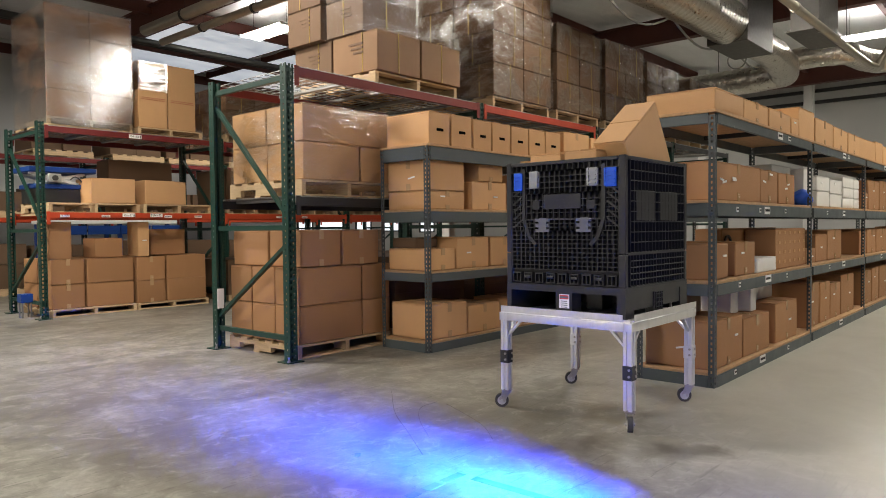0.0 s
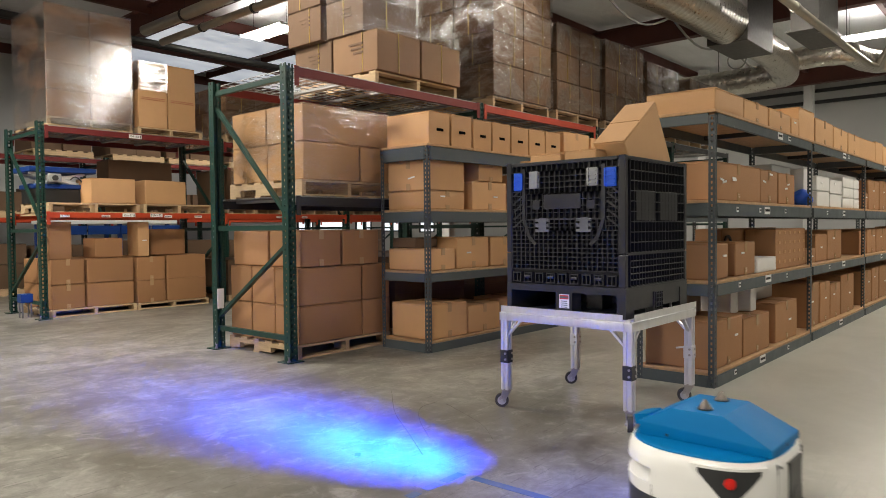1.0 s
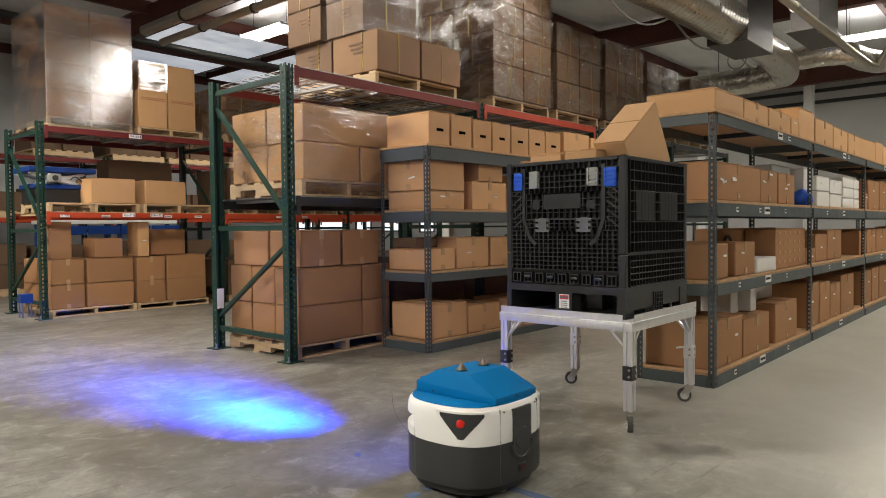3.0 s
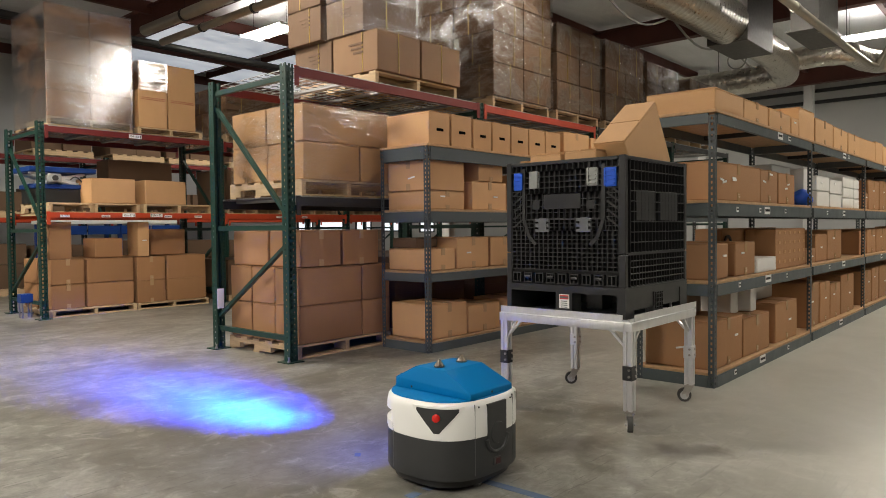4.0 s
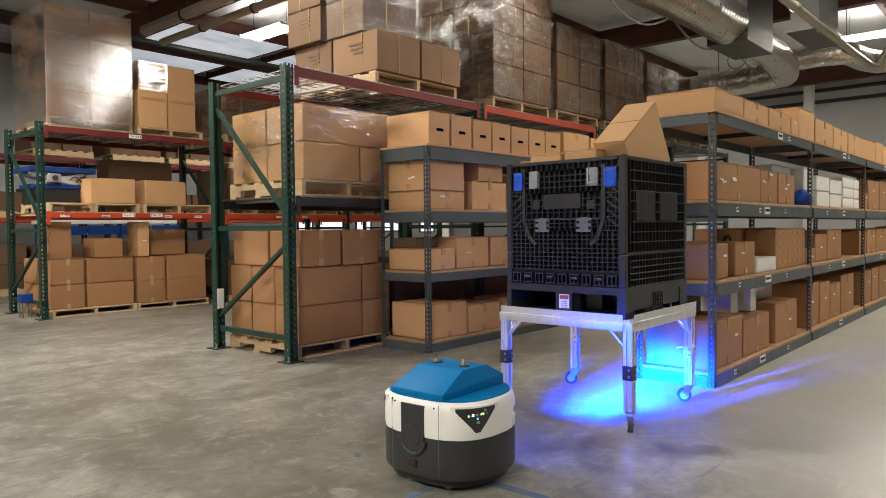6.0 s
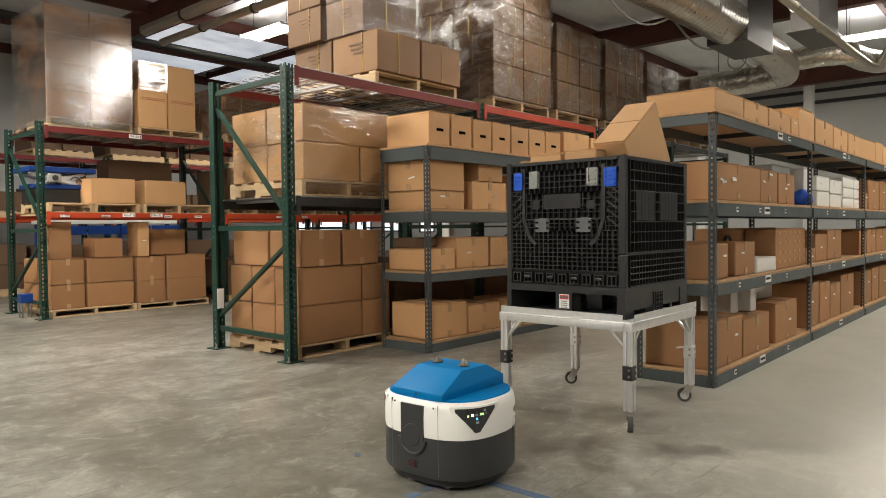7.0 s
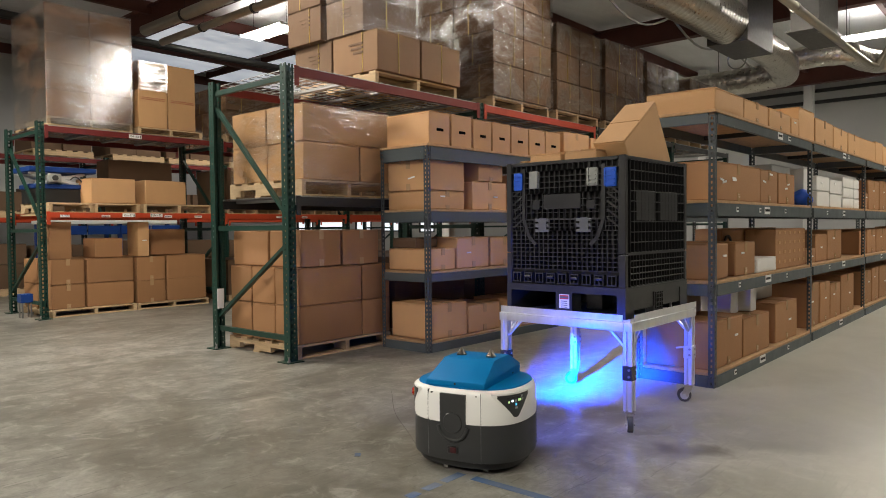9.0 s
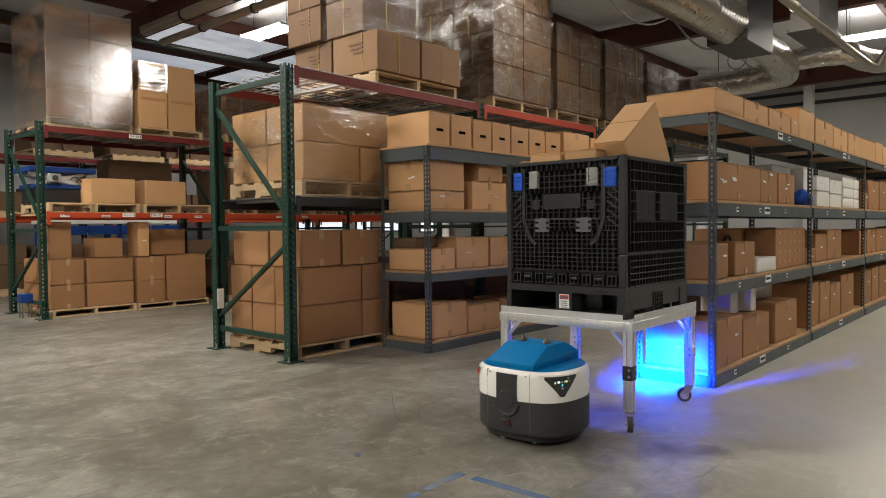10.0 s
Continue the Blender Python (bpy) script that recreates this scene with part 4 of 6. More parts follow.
def shelf_unit(x0, x1, y0, y1, levels, height, label, group, last=True, posts_left=True):
    """levels: (board top, beam height). Beams run all round each board."""
    s = thing("shelving_unit", label, "shelving unit", group)
    corners = []
    if posts_left:
        corners += [(x0, y0, 0), (x0, y1, -90)]
    corners += [(x1, y0, 90), (x1, y1, 180)]
    for x, y, a in corners:
        part("post", SHELF_POST, None, s, at=pose(x, y, 0, 0, 0, a))
    for z, bh in levels:
        part("board", block(x0 - 0.008 if posts_left and z == levels[-1][0] else x0 + 0.004, x1 - 0.004, y0 + 0.004 if z < levels[-1][0] else y0 - 0.012, y1 - 0.004, z - 0.02, z, 0.002), M_BOARD, s, "bare particle board shelf")
        zb = z - 0.021
        for ya, yb in ((y0 + 0.0035, y0 + 0.02), (y1 - 0.02, y1 - 0.0035)):
            part("beam", block(x0 + 0.043, x1 - 0.043, ya - (0.008 if ya < (y0 + y1) / 2 else 0), yb, zb - bh + 0.017, zb, 0.002), M_GREY, s)
        for xa, xb in ((x0 + 0.0035, x0 + 0.02), (x1 - 0.02, x1 - 0.0035)):
            part("end_beam", block(xa - (0.006 if xa < (x0 + x1) / 2 else 0), xb, y0 + 0.043, y1 - 0.043, zb - bh + 0.017, zb, 0.002), M_GREY, s)
        part("centre_support", block((x0 + x1) / 2 - 0.02, (x0 + x1) / 2 + 0.02, y0 + 0.02, y1 - 0.02, zb - 0.035, zb), M_DARK, s)
    return s


LEVELS = [(0.098, 0.098), (0.705, 0.095), (1.245, 0.105), (1.835, 0.085)]
RIGHT = []
XS = [4.635, 7.06, 9.42, 11.82, 14.2]
for k, (xa, xb) in enumerate(zip(XS, XS[1:])):
    RIGHT.append(shelf_unit(xa, xb, 1.69, 2.235, LEVELS, 1.80, "grey steel shelving with particle board shelves", "right shelving row", posts_left=(k == 0)))
MID_LEVELS = [(0.095, 0.095), (0.702, 0.09), (1.24, 0.108), (1.80, 0.13)]
for k, (xa, xb) in enumerate(((4.435, 6.86), (6.86, 9.28), (9.28, 11.7))):
    shelf_unit(xa, xb, 4.05, 4.62, MID_LEVELS, 1.80, "grey steel shelving with particle board shelves", "middle shelving row", posts_left=(k == 0))

SHELVED = "boxes on the shelves"
# middle shelving, top: file boxes with hand holes
edges = [4.49, 4.79, 5.10, 5.40, 5.71, 6.02, 6.33, 6.64]
for xa, xb in zip(edges, edges[1:]):
    carton(xa, xb - 0.012, 4.075, 4.60, 1.802, 2.085 + CARTON_RNG.uniform(-0.005, 0.01), M_CARD_PALE, "pale cardboard file box with a hand hole", SHELVED, slot=True)
for xa, xb, h in ((6.70, 7.25, 0.32), (7.30, 7.75, 0.30), (7.8, 8.4, 0.30)):
    carton(xa, xb, 4.08, 4.58, 1.802, 1.802 + h, M_CARD_PALE, "pale cardboard box on the top shelf", SHELVED, tape="y")
# second shelf from the top
S = "brown cardboard box on a shelf"
carton(4.50, 4.985, 4.085, 4.60, 1.242, 1.405, M_CARD_PALE, "low brown cardboard box under another", SHELVED, tape="y", tag="f")
carton(4.50, 4.985, 4.085, 4.60, 1.407, 1.68, M_CARD_PALE, S, SHELVED, tape="x", tag="s")
carton(5.10, 5.64, 4.09, 4.58, 1.242, 1.51, M_CARD_PALE, S, SHELVED, tape="y", tag="f")
carton(5.20, 5.585, 4.09, 4.58, 1.512, 1.71, M_CARD_PALE, S, SHELVED, tape="y")
carton(5.75, 6.3, 4.09, 4.58, 1.242, 1.6, M_CARD_PALE, S, SHELVED, tape="y")
# third
carton(4.50, 4.845, 4.085, 4.60, 0.704, 0.895, M_CARD_PALE, S, SHELVED, tape="y")
carton(4.86, 5.345, 4.085, 4.58, 0.704, 0.99, M_CARD_PALE, S, SHELVED, tape="y", tag="f")
carton(5.37, 5.82, 4.085, 4.58, 0.704, 0.985, M_CARD_PALE, S, SHELVED, tape="y")
carton(4.55, 4.85, 4.30, 4.60, 0.897, 0.99, M_CARD_DARK_SHADED, "low dark cardboard box behind others", SHELVED)
# bottom
carton(4.51, 5.005, 4.085, 4.58, 0.098, 0.405, M_CARD_PALE, "brown cardboard box with loose top flaps", SHELVED, tape="y")
carton(5.02, 5.515, 4.085, 4.58, 0.098, 0.355, M_CARD_PALE, "brown cardboard box with loose top flaps", SHELVED, tape="y")
carton(5.7, 6.25, 4.09, 4.58, 0.098, 0.36, M_CARD_PALE, S, SHELVED, tape="y")
for xa in (6.95, 7.5, 8.1, 8.7):
    for z in (0.098, 0.704, 1.242):
        carton(xa, xa + 0.5, 4.1, 4.58, z, z + CARTON_RNG.uniform(0.22, 0.36), M_CARD_PALE, S, SHELVED, tape="y")

# right shelving, top
R_TOP = "brown cardboard box on the top shelf"
for xa, xb, h in ((4.70, 5.27, 0.155), (5.29, 5.83, 0.155), (5.86, 6.46, 0.16), (6.48, 6.70, 0.155), (6.70, 7.22, 0.27), (7.25, 7.95, 0.235), (7.97, 8.6, 0.225), (8.63, 9.2, 0.225), (9.2, 10.1, 0.23), (10.15, 10.6, 0.26), (10.65, 11.3, 0.24), (11.4, 12.2, 0.26), (12.3, 13.0, 0.22), (13.1, 13.9, 0.25)):
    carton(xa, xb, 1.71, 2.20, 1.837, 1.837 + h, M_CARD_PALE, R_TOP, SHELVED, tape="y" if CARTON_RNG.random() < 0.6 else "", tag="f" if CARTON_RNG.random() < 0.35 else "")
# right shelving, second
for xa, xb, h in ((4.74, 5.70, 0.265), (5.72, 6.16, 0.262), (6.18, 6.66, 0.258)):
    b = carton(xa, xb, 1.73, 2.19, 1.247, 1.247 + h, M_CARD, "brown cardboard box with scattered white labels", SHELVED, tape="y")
    lrng = random.Random(int(xa * 10))
    for _ in range(4 if xb - xa > 0.6 else 2):
        lx, lz = lrng.uniform(-0.4, 0.4) * (xb - xa), lrng.uniform(0.3, 0.88) * h
        bm = bmesh.new()
        bar(bm, (lx - 0.035, -0.2405, lz), (lx + 0.035, -0.2405, lz + lrng.uniform(-0.01, 0.012)), 0.003, 0.014)
        part("label", bm, M_PAPER, b, "small white paper strip")
carton(6.42, 6.98, 1.85, 2.2, 1.507, 1.60, M_GREY_CLIP, "flat grey carton lying on boxes", SHELVED)
carton(6.72, 6.98, 1.86, 2.2, 1.247, 1.50, M_DGREY_CLIP, "dark grey box on the shelf", SHELVED)
wbox = "white cardboard carton on the shelf"
for xa, xb, z0, z1 in ((7.45, 7.95, 1.247, 1.40), (7.96, 8.5, 1.247, 1.385), (7.45, 7.95, 1.402, 1.545), (7.96, 8.5, 1.387, 1.53), (8.55, 9.05, 1.247, 1.36), (8.55, 9.05, 1.362, 1.47), (8.55, 9.05, 1.472, 1.58), (9.06, 9.36, 1.247, 1.36), (9.06, 9.36, 1.362, 1.47), (9.06, 9.36, 1.472, 1.575)):
    carton(xa, xb, 1.74, 2.18, z0, z1, M_CARD_WHITE, wbox, SHELVED, tag="f" if CARTON_RNG.random() < 0.4 else "")
carton(7.16, 7.42, 1.78, 2.1, 1.247, 1.60, M_CARD_WHITE, "tall white carton with a grey front panel", SHELVED)
bag = bmesh.new()
bmesh.ops.create_icosphere(bag, subdivisions=3, radius=0.1)
for v in bag.verts:
    v.co *= 1 + 0.3 * noise.noise(v.co * 14)
    v.co.z = max(v.co.z * 0.8, -0.07)
bo = part("plastic_bag", bag, M_BLUE_CLIP)
bo.matrix_basis = pose(7.13, 1.80, 1.318)
tagged(bo, "crumpled blue plastic bag on the shelf", "bag")
for xa, xb, h in ((9.5, 9.8, 0.2), (9.85, 10.5, 0.36), (10.55, 11.0, 0.38), (11.05, 11.7, 0.36), (11.95, 12.6, 0.34), (12.7, 13.5, 0.36)):
    carton(xa, xb, 1.73, 2.19, 1.247, 1.247 + h, M_CARD, S, SHELVED, tape="y", tag="f")
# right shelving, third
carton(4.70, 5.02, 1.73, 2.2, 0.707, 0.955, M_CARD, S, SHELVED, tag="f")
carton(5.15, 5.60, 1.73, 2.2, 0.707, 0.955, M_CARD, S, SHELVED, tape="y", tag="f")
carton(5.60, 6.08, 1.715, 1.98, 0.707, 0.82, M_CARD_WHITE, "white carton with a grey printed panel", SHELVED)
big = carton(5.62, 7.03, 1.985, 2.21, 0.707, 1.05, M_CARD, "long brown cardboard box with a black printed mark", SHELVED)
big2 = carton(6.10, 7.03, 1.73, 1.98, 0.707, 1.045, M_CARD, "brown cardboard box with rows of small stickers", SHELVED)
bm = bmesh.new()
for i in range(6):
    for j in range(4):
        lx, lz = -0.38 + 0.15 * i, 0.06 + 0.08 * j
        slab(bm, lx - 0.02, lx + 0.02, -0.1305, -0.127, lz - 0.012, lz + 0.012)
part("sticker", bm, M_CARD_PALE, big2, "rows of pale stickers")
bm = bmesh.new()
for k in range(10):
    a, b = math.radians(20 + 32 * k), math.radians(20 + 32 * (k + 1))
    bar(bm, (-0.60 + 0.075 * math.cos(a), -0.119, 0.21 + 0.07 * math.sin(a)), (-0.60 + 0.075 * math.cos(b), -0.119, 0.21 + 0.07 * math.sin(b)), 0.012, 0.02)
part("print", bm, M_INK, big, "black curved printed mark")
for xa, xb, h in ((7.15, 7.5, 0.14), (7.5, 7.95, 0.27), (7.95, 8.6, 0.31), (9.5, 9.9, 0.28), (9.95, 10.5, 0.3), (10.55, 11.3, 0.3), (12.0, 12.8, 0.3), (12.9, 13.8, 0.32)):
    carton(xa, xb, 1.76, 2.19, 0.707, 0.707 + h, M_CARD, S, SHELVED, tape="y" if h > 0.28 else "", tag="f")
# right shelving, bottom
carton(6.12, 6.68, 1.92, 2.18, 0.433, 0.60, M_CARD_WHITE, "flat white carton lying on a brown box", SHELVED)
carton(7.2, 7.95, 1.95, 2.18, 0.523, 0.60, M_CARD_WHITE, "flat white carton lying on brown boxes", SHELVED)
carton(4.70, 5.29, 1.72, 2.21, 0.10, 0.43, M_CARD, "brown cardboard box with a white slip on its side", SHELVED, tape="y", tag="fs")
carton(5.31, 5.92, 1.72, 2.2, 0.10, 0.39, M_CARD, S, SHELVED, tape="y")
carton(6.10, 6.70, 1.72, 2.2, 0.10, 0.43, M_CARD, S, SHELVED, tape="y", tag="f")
carton(4.75, 5.22, 2.0, 2.2, 0.435, 0.60, M_CARD_DARK_SHADED, "dark cardboard box lying on another", SHELVED)
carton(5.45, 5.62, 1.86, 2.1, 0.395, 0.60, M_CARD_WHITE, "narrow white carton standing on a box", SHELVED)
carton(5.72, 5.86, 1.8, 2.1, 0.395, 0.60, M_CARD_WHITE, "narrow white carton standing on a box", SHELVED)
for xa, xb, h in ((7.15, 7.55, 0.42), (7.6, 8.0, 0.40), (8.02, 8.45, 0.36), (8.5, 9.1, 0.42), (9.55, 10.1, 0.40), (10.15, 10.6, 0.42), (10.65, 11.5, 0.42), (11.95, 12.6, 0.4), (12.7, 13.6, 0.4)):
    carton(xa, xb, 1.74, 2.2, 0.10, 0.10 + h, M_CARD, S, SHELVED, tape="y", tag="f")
for u, x, z, w in ((0, 5.62, 0.055, 0.13), (0, 5.02, 0.05, 0.04), (0, 6.3, 0.05, 0.04), (0, 5.75, 0.66, 0.14), (0, 5.1, 0.655, 0.04), (0, 6.25, 0.655, 0.04), (0, 5.05, 1.185, 0.04), (0, 5.72, 1.185, 0.13), (0, 5.55, 1.185, 0.04), (0, 6.2, 1.185, 0.04), (0, 6.05, 1.785, 0.13), (0, 6.3, 1.785, 0.06), (1, 8.3, 0.66, 0.13), (1, 7.7, 0.655, 0.04), (1, 8.3, 1.785, 0.13), (1, 8.5, 1.785, 0.06), (1, 8.2, 0.055, 0.13), (1, 7.6, 1.185, 0.04), (1, 8.3, 1.185, 0.1), (2, 10.4, 0.66, 0.1), (2, 10.6, 1.785, 0.1)):
    plate_label(RIGHT[u], x, 1.69 - 0.0055, z, w, 0.055 if w > 0.08 else 0.035)


# ---- cart ----
CX0, CX1, CY0, CY1, CTOP = 3.375, 4.235, 1.655, 2.51, 0.572


def caster(parent, x, y, turn, z1):
    stem = part("caster", block(-0.028, 0.028, -0.028, 0.028, -0.006, 0.0), M_STEEL, parent, "steel caster fork", pose(x, y, z1, 0, 0, turn))
    bm = bmesh.new()
    for s in (-1, 1):
        v0 = (0.0, s * 0.018, -0.004)
        bar(bm, v0, (-0.03, s * 0.018, -(z1 - 0.04)), 0.003, 0.04, (1, 0, 0))
    tube(bm, (0, 0, -0.012), (0, 0, 0.004), 0.024, 14)
    part("fork", bm, M_STEEL, stem)
    bm = bmesh.new()
    tube(bm, (-0.03, -0.014, -(z1 - 0.041)), (-0.03, 0.014, -(z1 - 0.041)), 0.041, 22)
    part("tyre", bm, M_RUBBER, stem, "black rubber tyre")
    bm = bmesh.new()
    tube(bm, (-0.03, -0.016, -(z1 - 0.041)), (-0.03, 0.016, -(z1 - 0.041)), 0.026, 16)
    tube(bm, (-0.03, -0.026, -(z1 - 0.041)), (-0.03, 0.026, -(z1 - 0.041)), 0.008, 8)
    part("rim", bm, M_WHEELHUB, stem, "grey wheel centre")


def cart():
    c = thing("cart", "aluminium profile cart on four swivel casters", "cart")
    # deck frame
    z0 = CTOP - 0.048
    for y0, y1 in ((CY0, CY0 + 0.05), (CY1 - 0.05, CY1)):
        part("side_rail", block(CX0, CX1, y0, y1, z0, CTOP, 0.004, 2), M_ALU, c)
    for x0, x1 in ((CX0, CX0 + 0.05), (CX1 - 0.05, CX1)):
        part("end_rail", block(x0, x1, CY0 + 0.051, CY1 - 0.051, z0, CTOP, 0.004, 2), M_ALU, c)
    part("deck", block(CX0 + 0.02, CX1 - 0.02, CY0 + 0.02, CY1 - 0.02, CTOP, CTOP + 0.012), M_ALU, c)
    # upstand angles that keep the container in place
    part("upstand", block(CX0 + 0.012, CX0 + 0.016, CY0 + 0.06, CY1 - 0.005, CTOP + 0.001, CTOP + 0.038), M_ALU, c)
    part("upstand", block(CX0 + 0.06, CX1 + 0.03, CY0 + 0.012, CY0 + 0.016, CTOP + 0.001, CTOP + 0.038), M_ALU, c)
    part("upstand", block(CX1 - 0.016, CX1 - 0.012, CY0 + 0.06, CY1 - 0.06, CTOP + 0.001, CTOP + 0.038), M_ALU, c)
    legs = ((CX0 + 0.03, CY0 + 0.03, 1, 1, M_BLACK, 31), (CX0 + 0.03, CY1 - 0.03, 1, -1, M_BLACK, -54), (CX1 - 0.03, CY1 - 0.03, -1, -1, M_ALU, -58), (CX1 - 0.03, CY0 + 0.03, -1, 1, M_ALU, -62))
    for x, y, sx, sy, clamp, turn in legs:
        bm = bmesh.new()
        # profile with a groove down each face
        for ax in (-1, 1):
            for ay in (-1, 1):
                slab(bm, x + min(ax * 0.006, ax * 0.024), x + max(ax * 0.006, ax * 0.024), y + min(ay * 0.006, ay * 0.024), y + max(ay * 0.006, ay * 0.024), 0.105, z0)
        slab(bm, x - 0.016, x + 0.016, y - 0.016, y + 0.016, 0.106, z0 - 0.001)
        leg = part("leg", bm, M_ALU, c)
        part("clamp", block(x - 0.028, x + 0.028, y - 0.028, y + 0.028, 0.268, 0.345, 0.003), clamp, leg, "black steel clamp" if clamp is M_BLACK else "")
        for k in (0.29, 0.325):
            bm = bmesh.new()
            tube(bm, (x - 0.034, y - 0.012, k), (x - 0.026, y - 0.012, k), 0.007, 8)
            part("bolt", bm, M_STEEL, leg)
            bm = bmesh.new()
            tube(bm, (x + 0.012, y - 0.034, k), (x + 0.012, y - 0.026, k), 0.007, 8)
            part("bolt", bm, M_STEEL, leg)
        for d in ((sx, 0), (0, sy)):
            bm = bmesh.new()
            bar(bm, (x + d[0] * 0.015, y + d[1] * 0.015, z0 - 0.09), (x + d[0] * 0.105, y + d[1] * 0.105, z0), 0.022, 0.012)
            part("gusset", bm, M_ALU, leg)
        caster(leg, x, y, turn, 0.105)
    return c


cart()

# ---- collapsible bulk container ----
BX0, BX1, BY0, BY1 = 3.392, 4.20, 1.700, 2.462
BZ0, BZ1 = CTOP + 0.013, 1.452


def ribs(bm, u0, u1, z0, z1, nu, nz, put, depth=0.015, t=0.0046):
    """A raised grid; put(u, z, du, dz, depth) adds one rib."""
    for k in range(nu + 1):
        u = u0 + (u1 - u0) * k / nu
        put(u - t / 2, z0, t, z1 - z0, depth)
    for k in range(nz + 1):
        z = z0 + (z1 - z0) * k / nz
        put(u0, z - t / 2, u1 - u0, t, depth + 0.0012)


def container():
    c = thing("bulk_container", "black ribbed plastic collapsible bulk container", "bulk container")
    h_base, split = 0.165, 0.345

    def on_front(bm):
        return lambda u, z, du, dz, d: slab(bm, BX0 + 0.020 - d, BX0 + 0.037, u, u + du, z, z + dz)

    def on_side(bm):
        return lambda u, z, du, dz, d: slab(bm, u, u + du, BY0 + 0.020 - d, BY0 + 0.037, z, z + dz)

    # base with fork openings
    bm = bmesh.new()
    slab(bm, BX0, BX1, BY0, BY1, BZ0 + 0.125, BZ0 + h_base)
    for x0, x1 in ((BX0, BX0 + 0.10), ((BX0 + BX1) / 2 - 0.06, (BX0 + BX1) / 2 + 0.06), (BX1 - 0.10, BX1)):
        for y0, y1 in ((BY0, BY0 + 0.05), ((BY0 + BY1) / 2 - 0.06, (BY0 + BY1) / 2 + 0.045), (BY1 - 0.03, BY1)):
            slab(bm, x0, x1, y0, y1, BZ0, BZ0 + 0.125)
    slab(bm, BX0 + 0.01, BX1 - 0.01, BY0 + 0.006, BY0 + 0.03, BZ0 + 0.04, BZ0 + 0.125)
    slab(bm, BX0 + 0.1, BX1 - 0.1, BY1 - 0.03, BY1 - 0.006, BZ0, BZ0 + 0.125)
    slab(bm, BX1 - 0.14, BX1 - 0.12, BY0 + 0.05, BY1 - 0.04, BZ0, BZ0 + 0.125)
    base = part("base", bm, M_BIN, c)
    bm = bmesh.new()
    put = on_side(bm)
    for k in range(5):
        slab(bm, BX0 + 0.36 + 0.022 * k, BX0 + 0.365 + 0.022 * k, BY0 - 0.006, BY0 + 0.006, BZ0 + 0.03, BZ0 + 0.12)
    for k in range(4):
        slab(bm, BX0 + 0.36, BX0 + 0.455, BY0 - 0.006, BY0 + 0.006, BZ0 + 0.035 + 0.024 * k, BZ0 + 0.039 + 0.024 * k)
    part("base_rib", bm, M_BIN, base)
    # walls
    zt = BZ0 + h_base
    part("front_wall", block(BX0 + 0.036, BX0 + 0.046, BY0 + 0.01, BY1 - 0.01, zt, BZ1 - 0.004), M_BIN_DEEP, c)
    part("back_wall", block(BX1 - 0.034, BX1 - 0.022, BY0 + 0.01, BY1 - 0.01, zt, BZ1 - 0.004), M_BIN_DEEP, c)
    part("side_wall", block(BX0 + 0.047, BX1 - 0.035, BY0 + 0.036, BY0 + 0.046, zt, BZ1 - 0.004), M_BIN_DEEP, c)
    part("side_wall", block(BX0 + 0.035, BX1 - 0.035, BY1 - 0.034, BY1 - 0.004, zt, BZ1 - 0.004), M_BIN_DEEP, c)
    # corner posts, split where the wall folds
    for x0, x1 in ((BX0, BX0 + 0.035), (BX1 - 0.035, BX1)):
        for y0, y1 in ((BY0, BY0 + 0.04), (BY1 - 0.035, BY1)):
            for z0, z1 in ((zt, BZ0 + split - 0.004), (BZ0 + split, BZ1)):
                part("corner_post", block(x0, x1, y0, y1, z0, z1, 0.004), M_BIN, c)
    # rims
    for bmx in (block(BX0 + 0.002, BX0 + 0.02, BY0 + 0.042, BY1 - 0.037, BZ1 - 0.022, BZ1 - 0.003, 0.003), block(BX0 + 0.037, BX1 - 0.037, BY0 + 0.002, BY0 + 0.02, BZ1 - 0.022, BZ1 - 0.003, 0.003)):
        part("rim", bmx, M_BIN, c)
    # front: rib fields
    ya, yb = BY0 + 0.042, BY1 - 0.038
    bm = bmesh.new()
    put = on_front(bm)
    ribs(bm, ya, yb, zt + 0.085, BZ0 + 0.47, 22, 9, put)
    ribs(bm, ya, yb, BZ1 - 0.058, BZ1 - 0.02, 20, 1, put)
    ribs(bm, ya + 0.09, yb - 0.09, BZ1 - 0.185, BZ1 - 0.058, 15, 4, put)
    ribs(bm, ya + 0.10, yb - 0.10, BZ1 - 0.33, BZ1 - 0.185, 13, 4, put)
    ribs(bm, ya + 0.09, yb - 0.09, BZ0 + 0.47, BZ1 - 0.335, 15, 3, put)
    ribs(bm, ya, ya + 0.075, BZ0 + 0.47, BZ1 - 0.17, 4, 9, put, 0.012, 0.004)
    ribs(bm, yb - 0.075, yb, BZ0 + 0.47, BZ1 - 0.17, 4, 9, put, 0.012, 0.004)
    for u0 in (ya, yb - 0.075):
        for k in range(7):
            z = BZ0 + 0.49 + 0.045 * k
            s = 1 if u0 == ya else -1
            bar(bm, (BX0 + 0.012, u0 + (0.07 if s < 0 else 0.0), z), (BX0 + 0.012, u0 + (0.0 if s < 0 else 0.07), z + 0.05), 0.01, 0.004, (1, 0, 0))
    part("rib_grid", bm, M_BIN, c, "raised black rib grid")
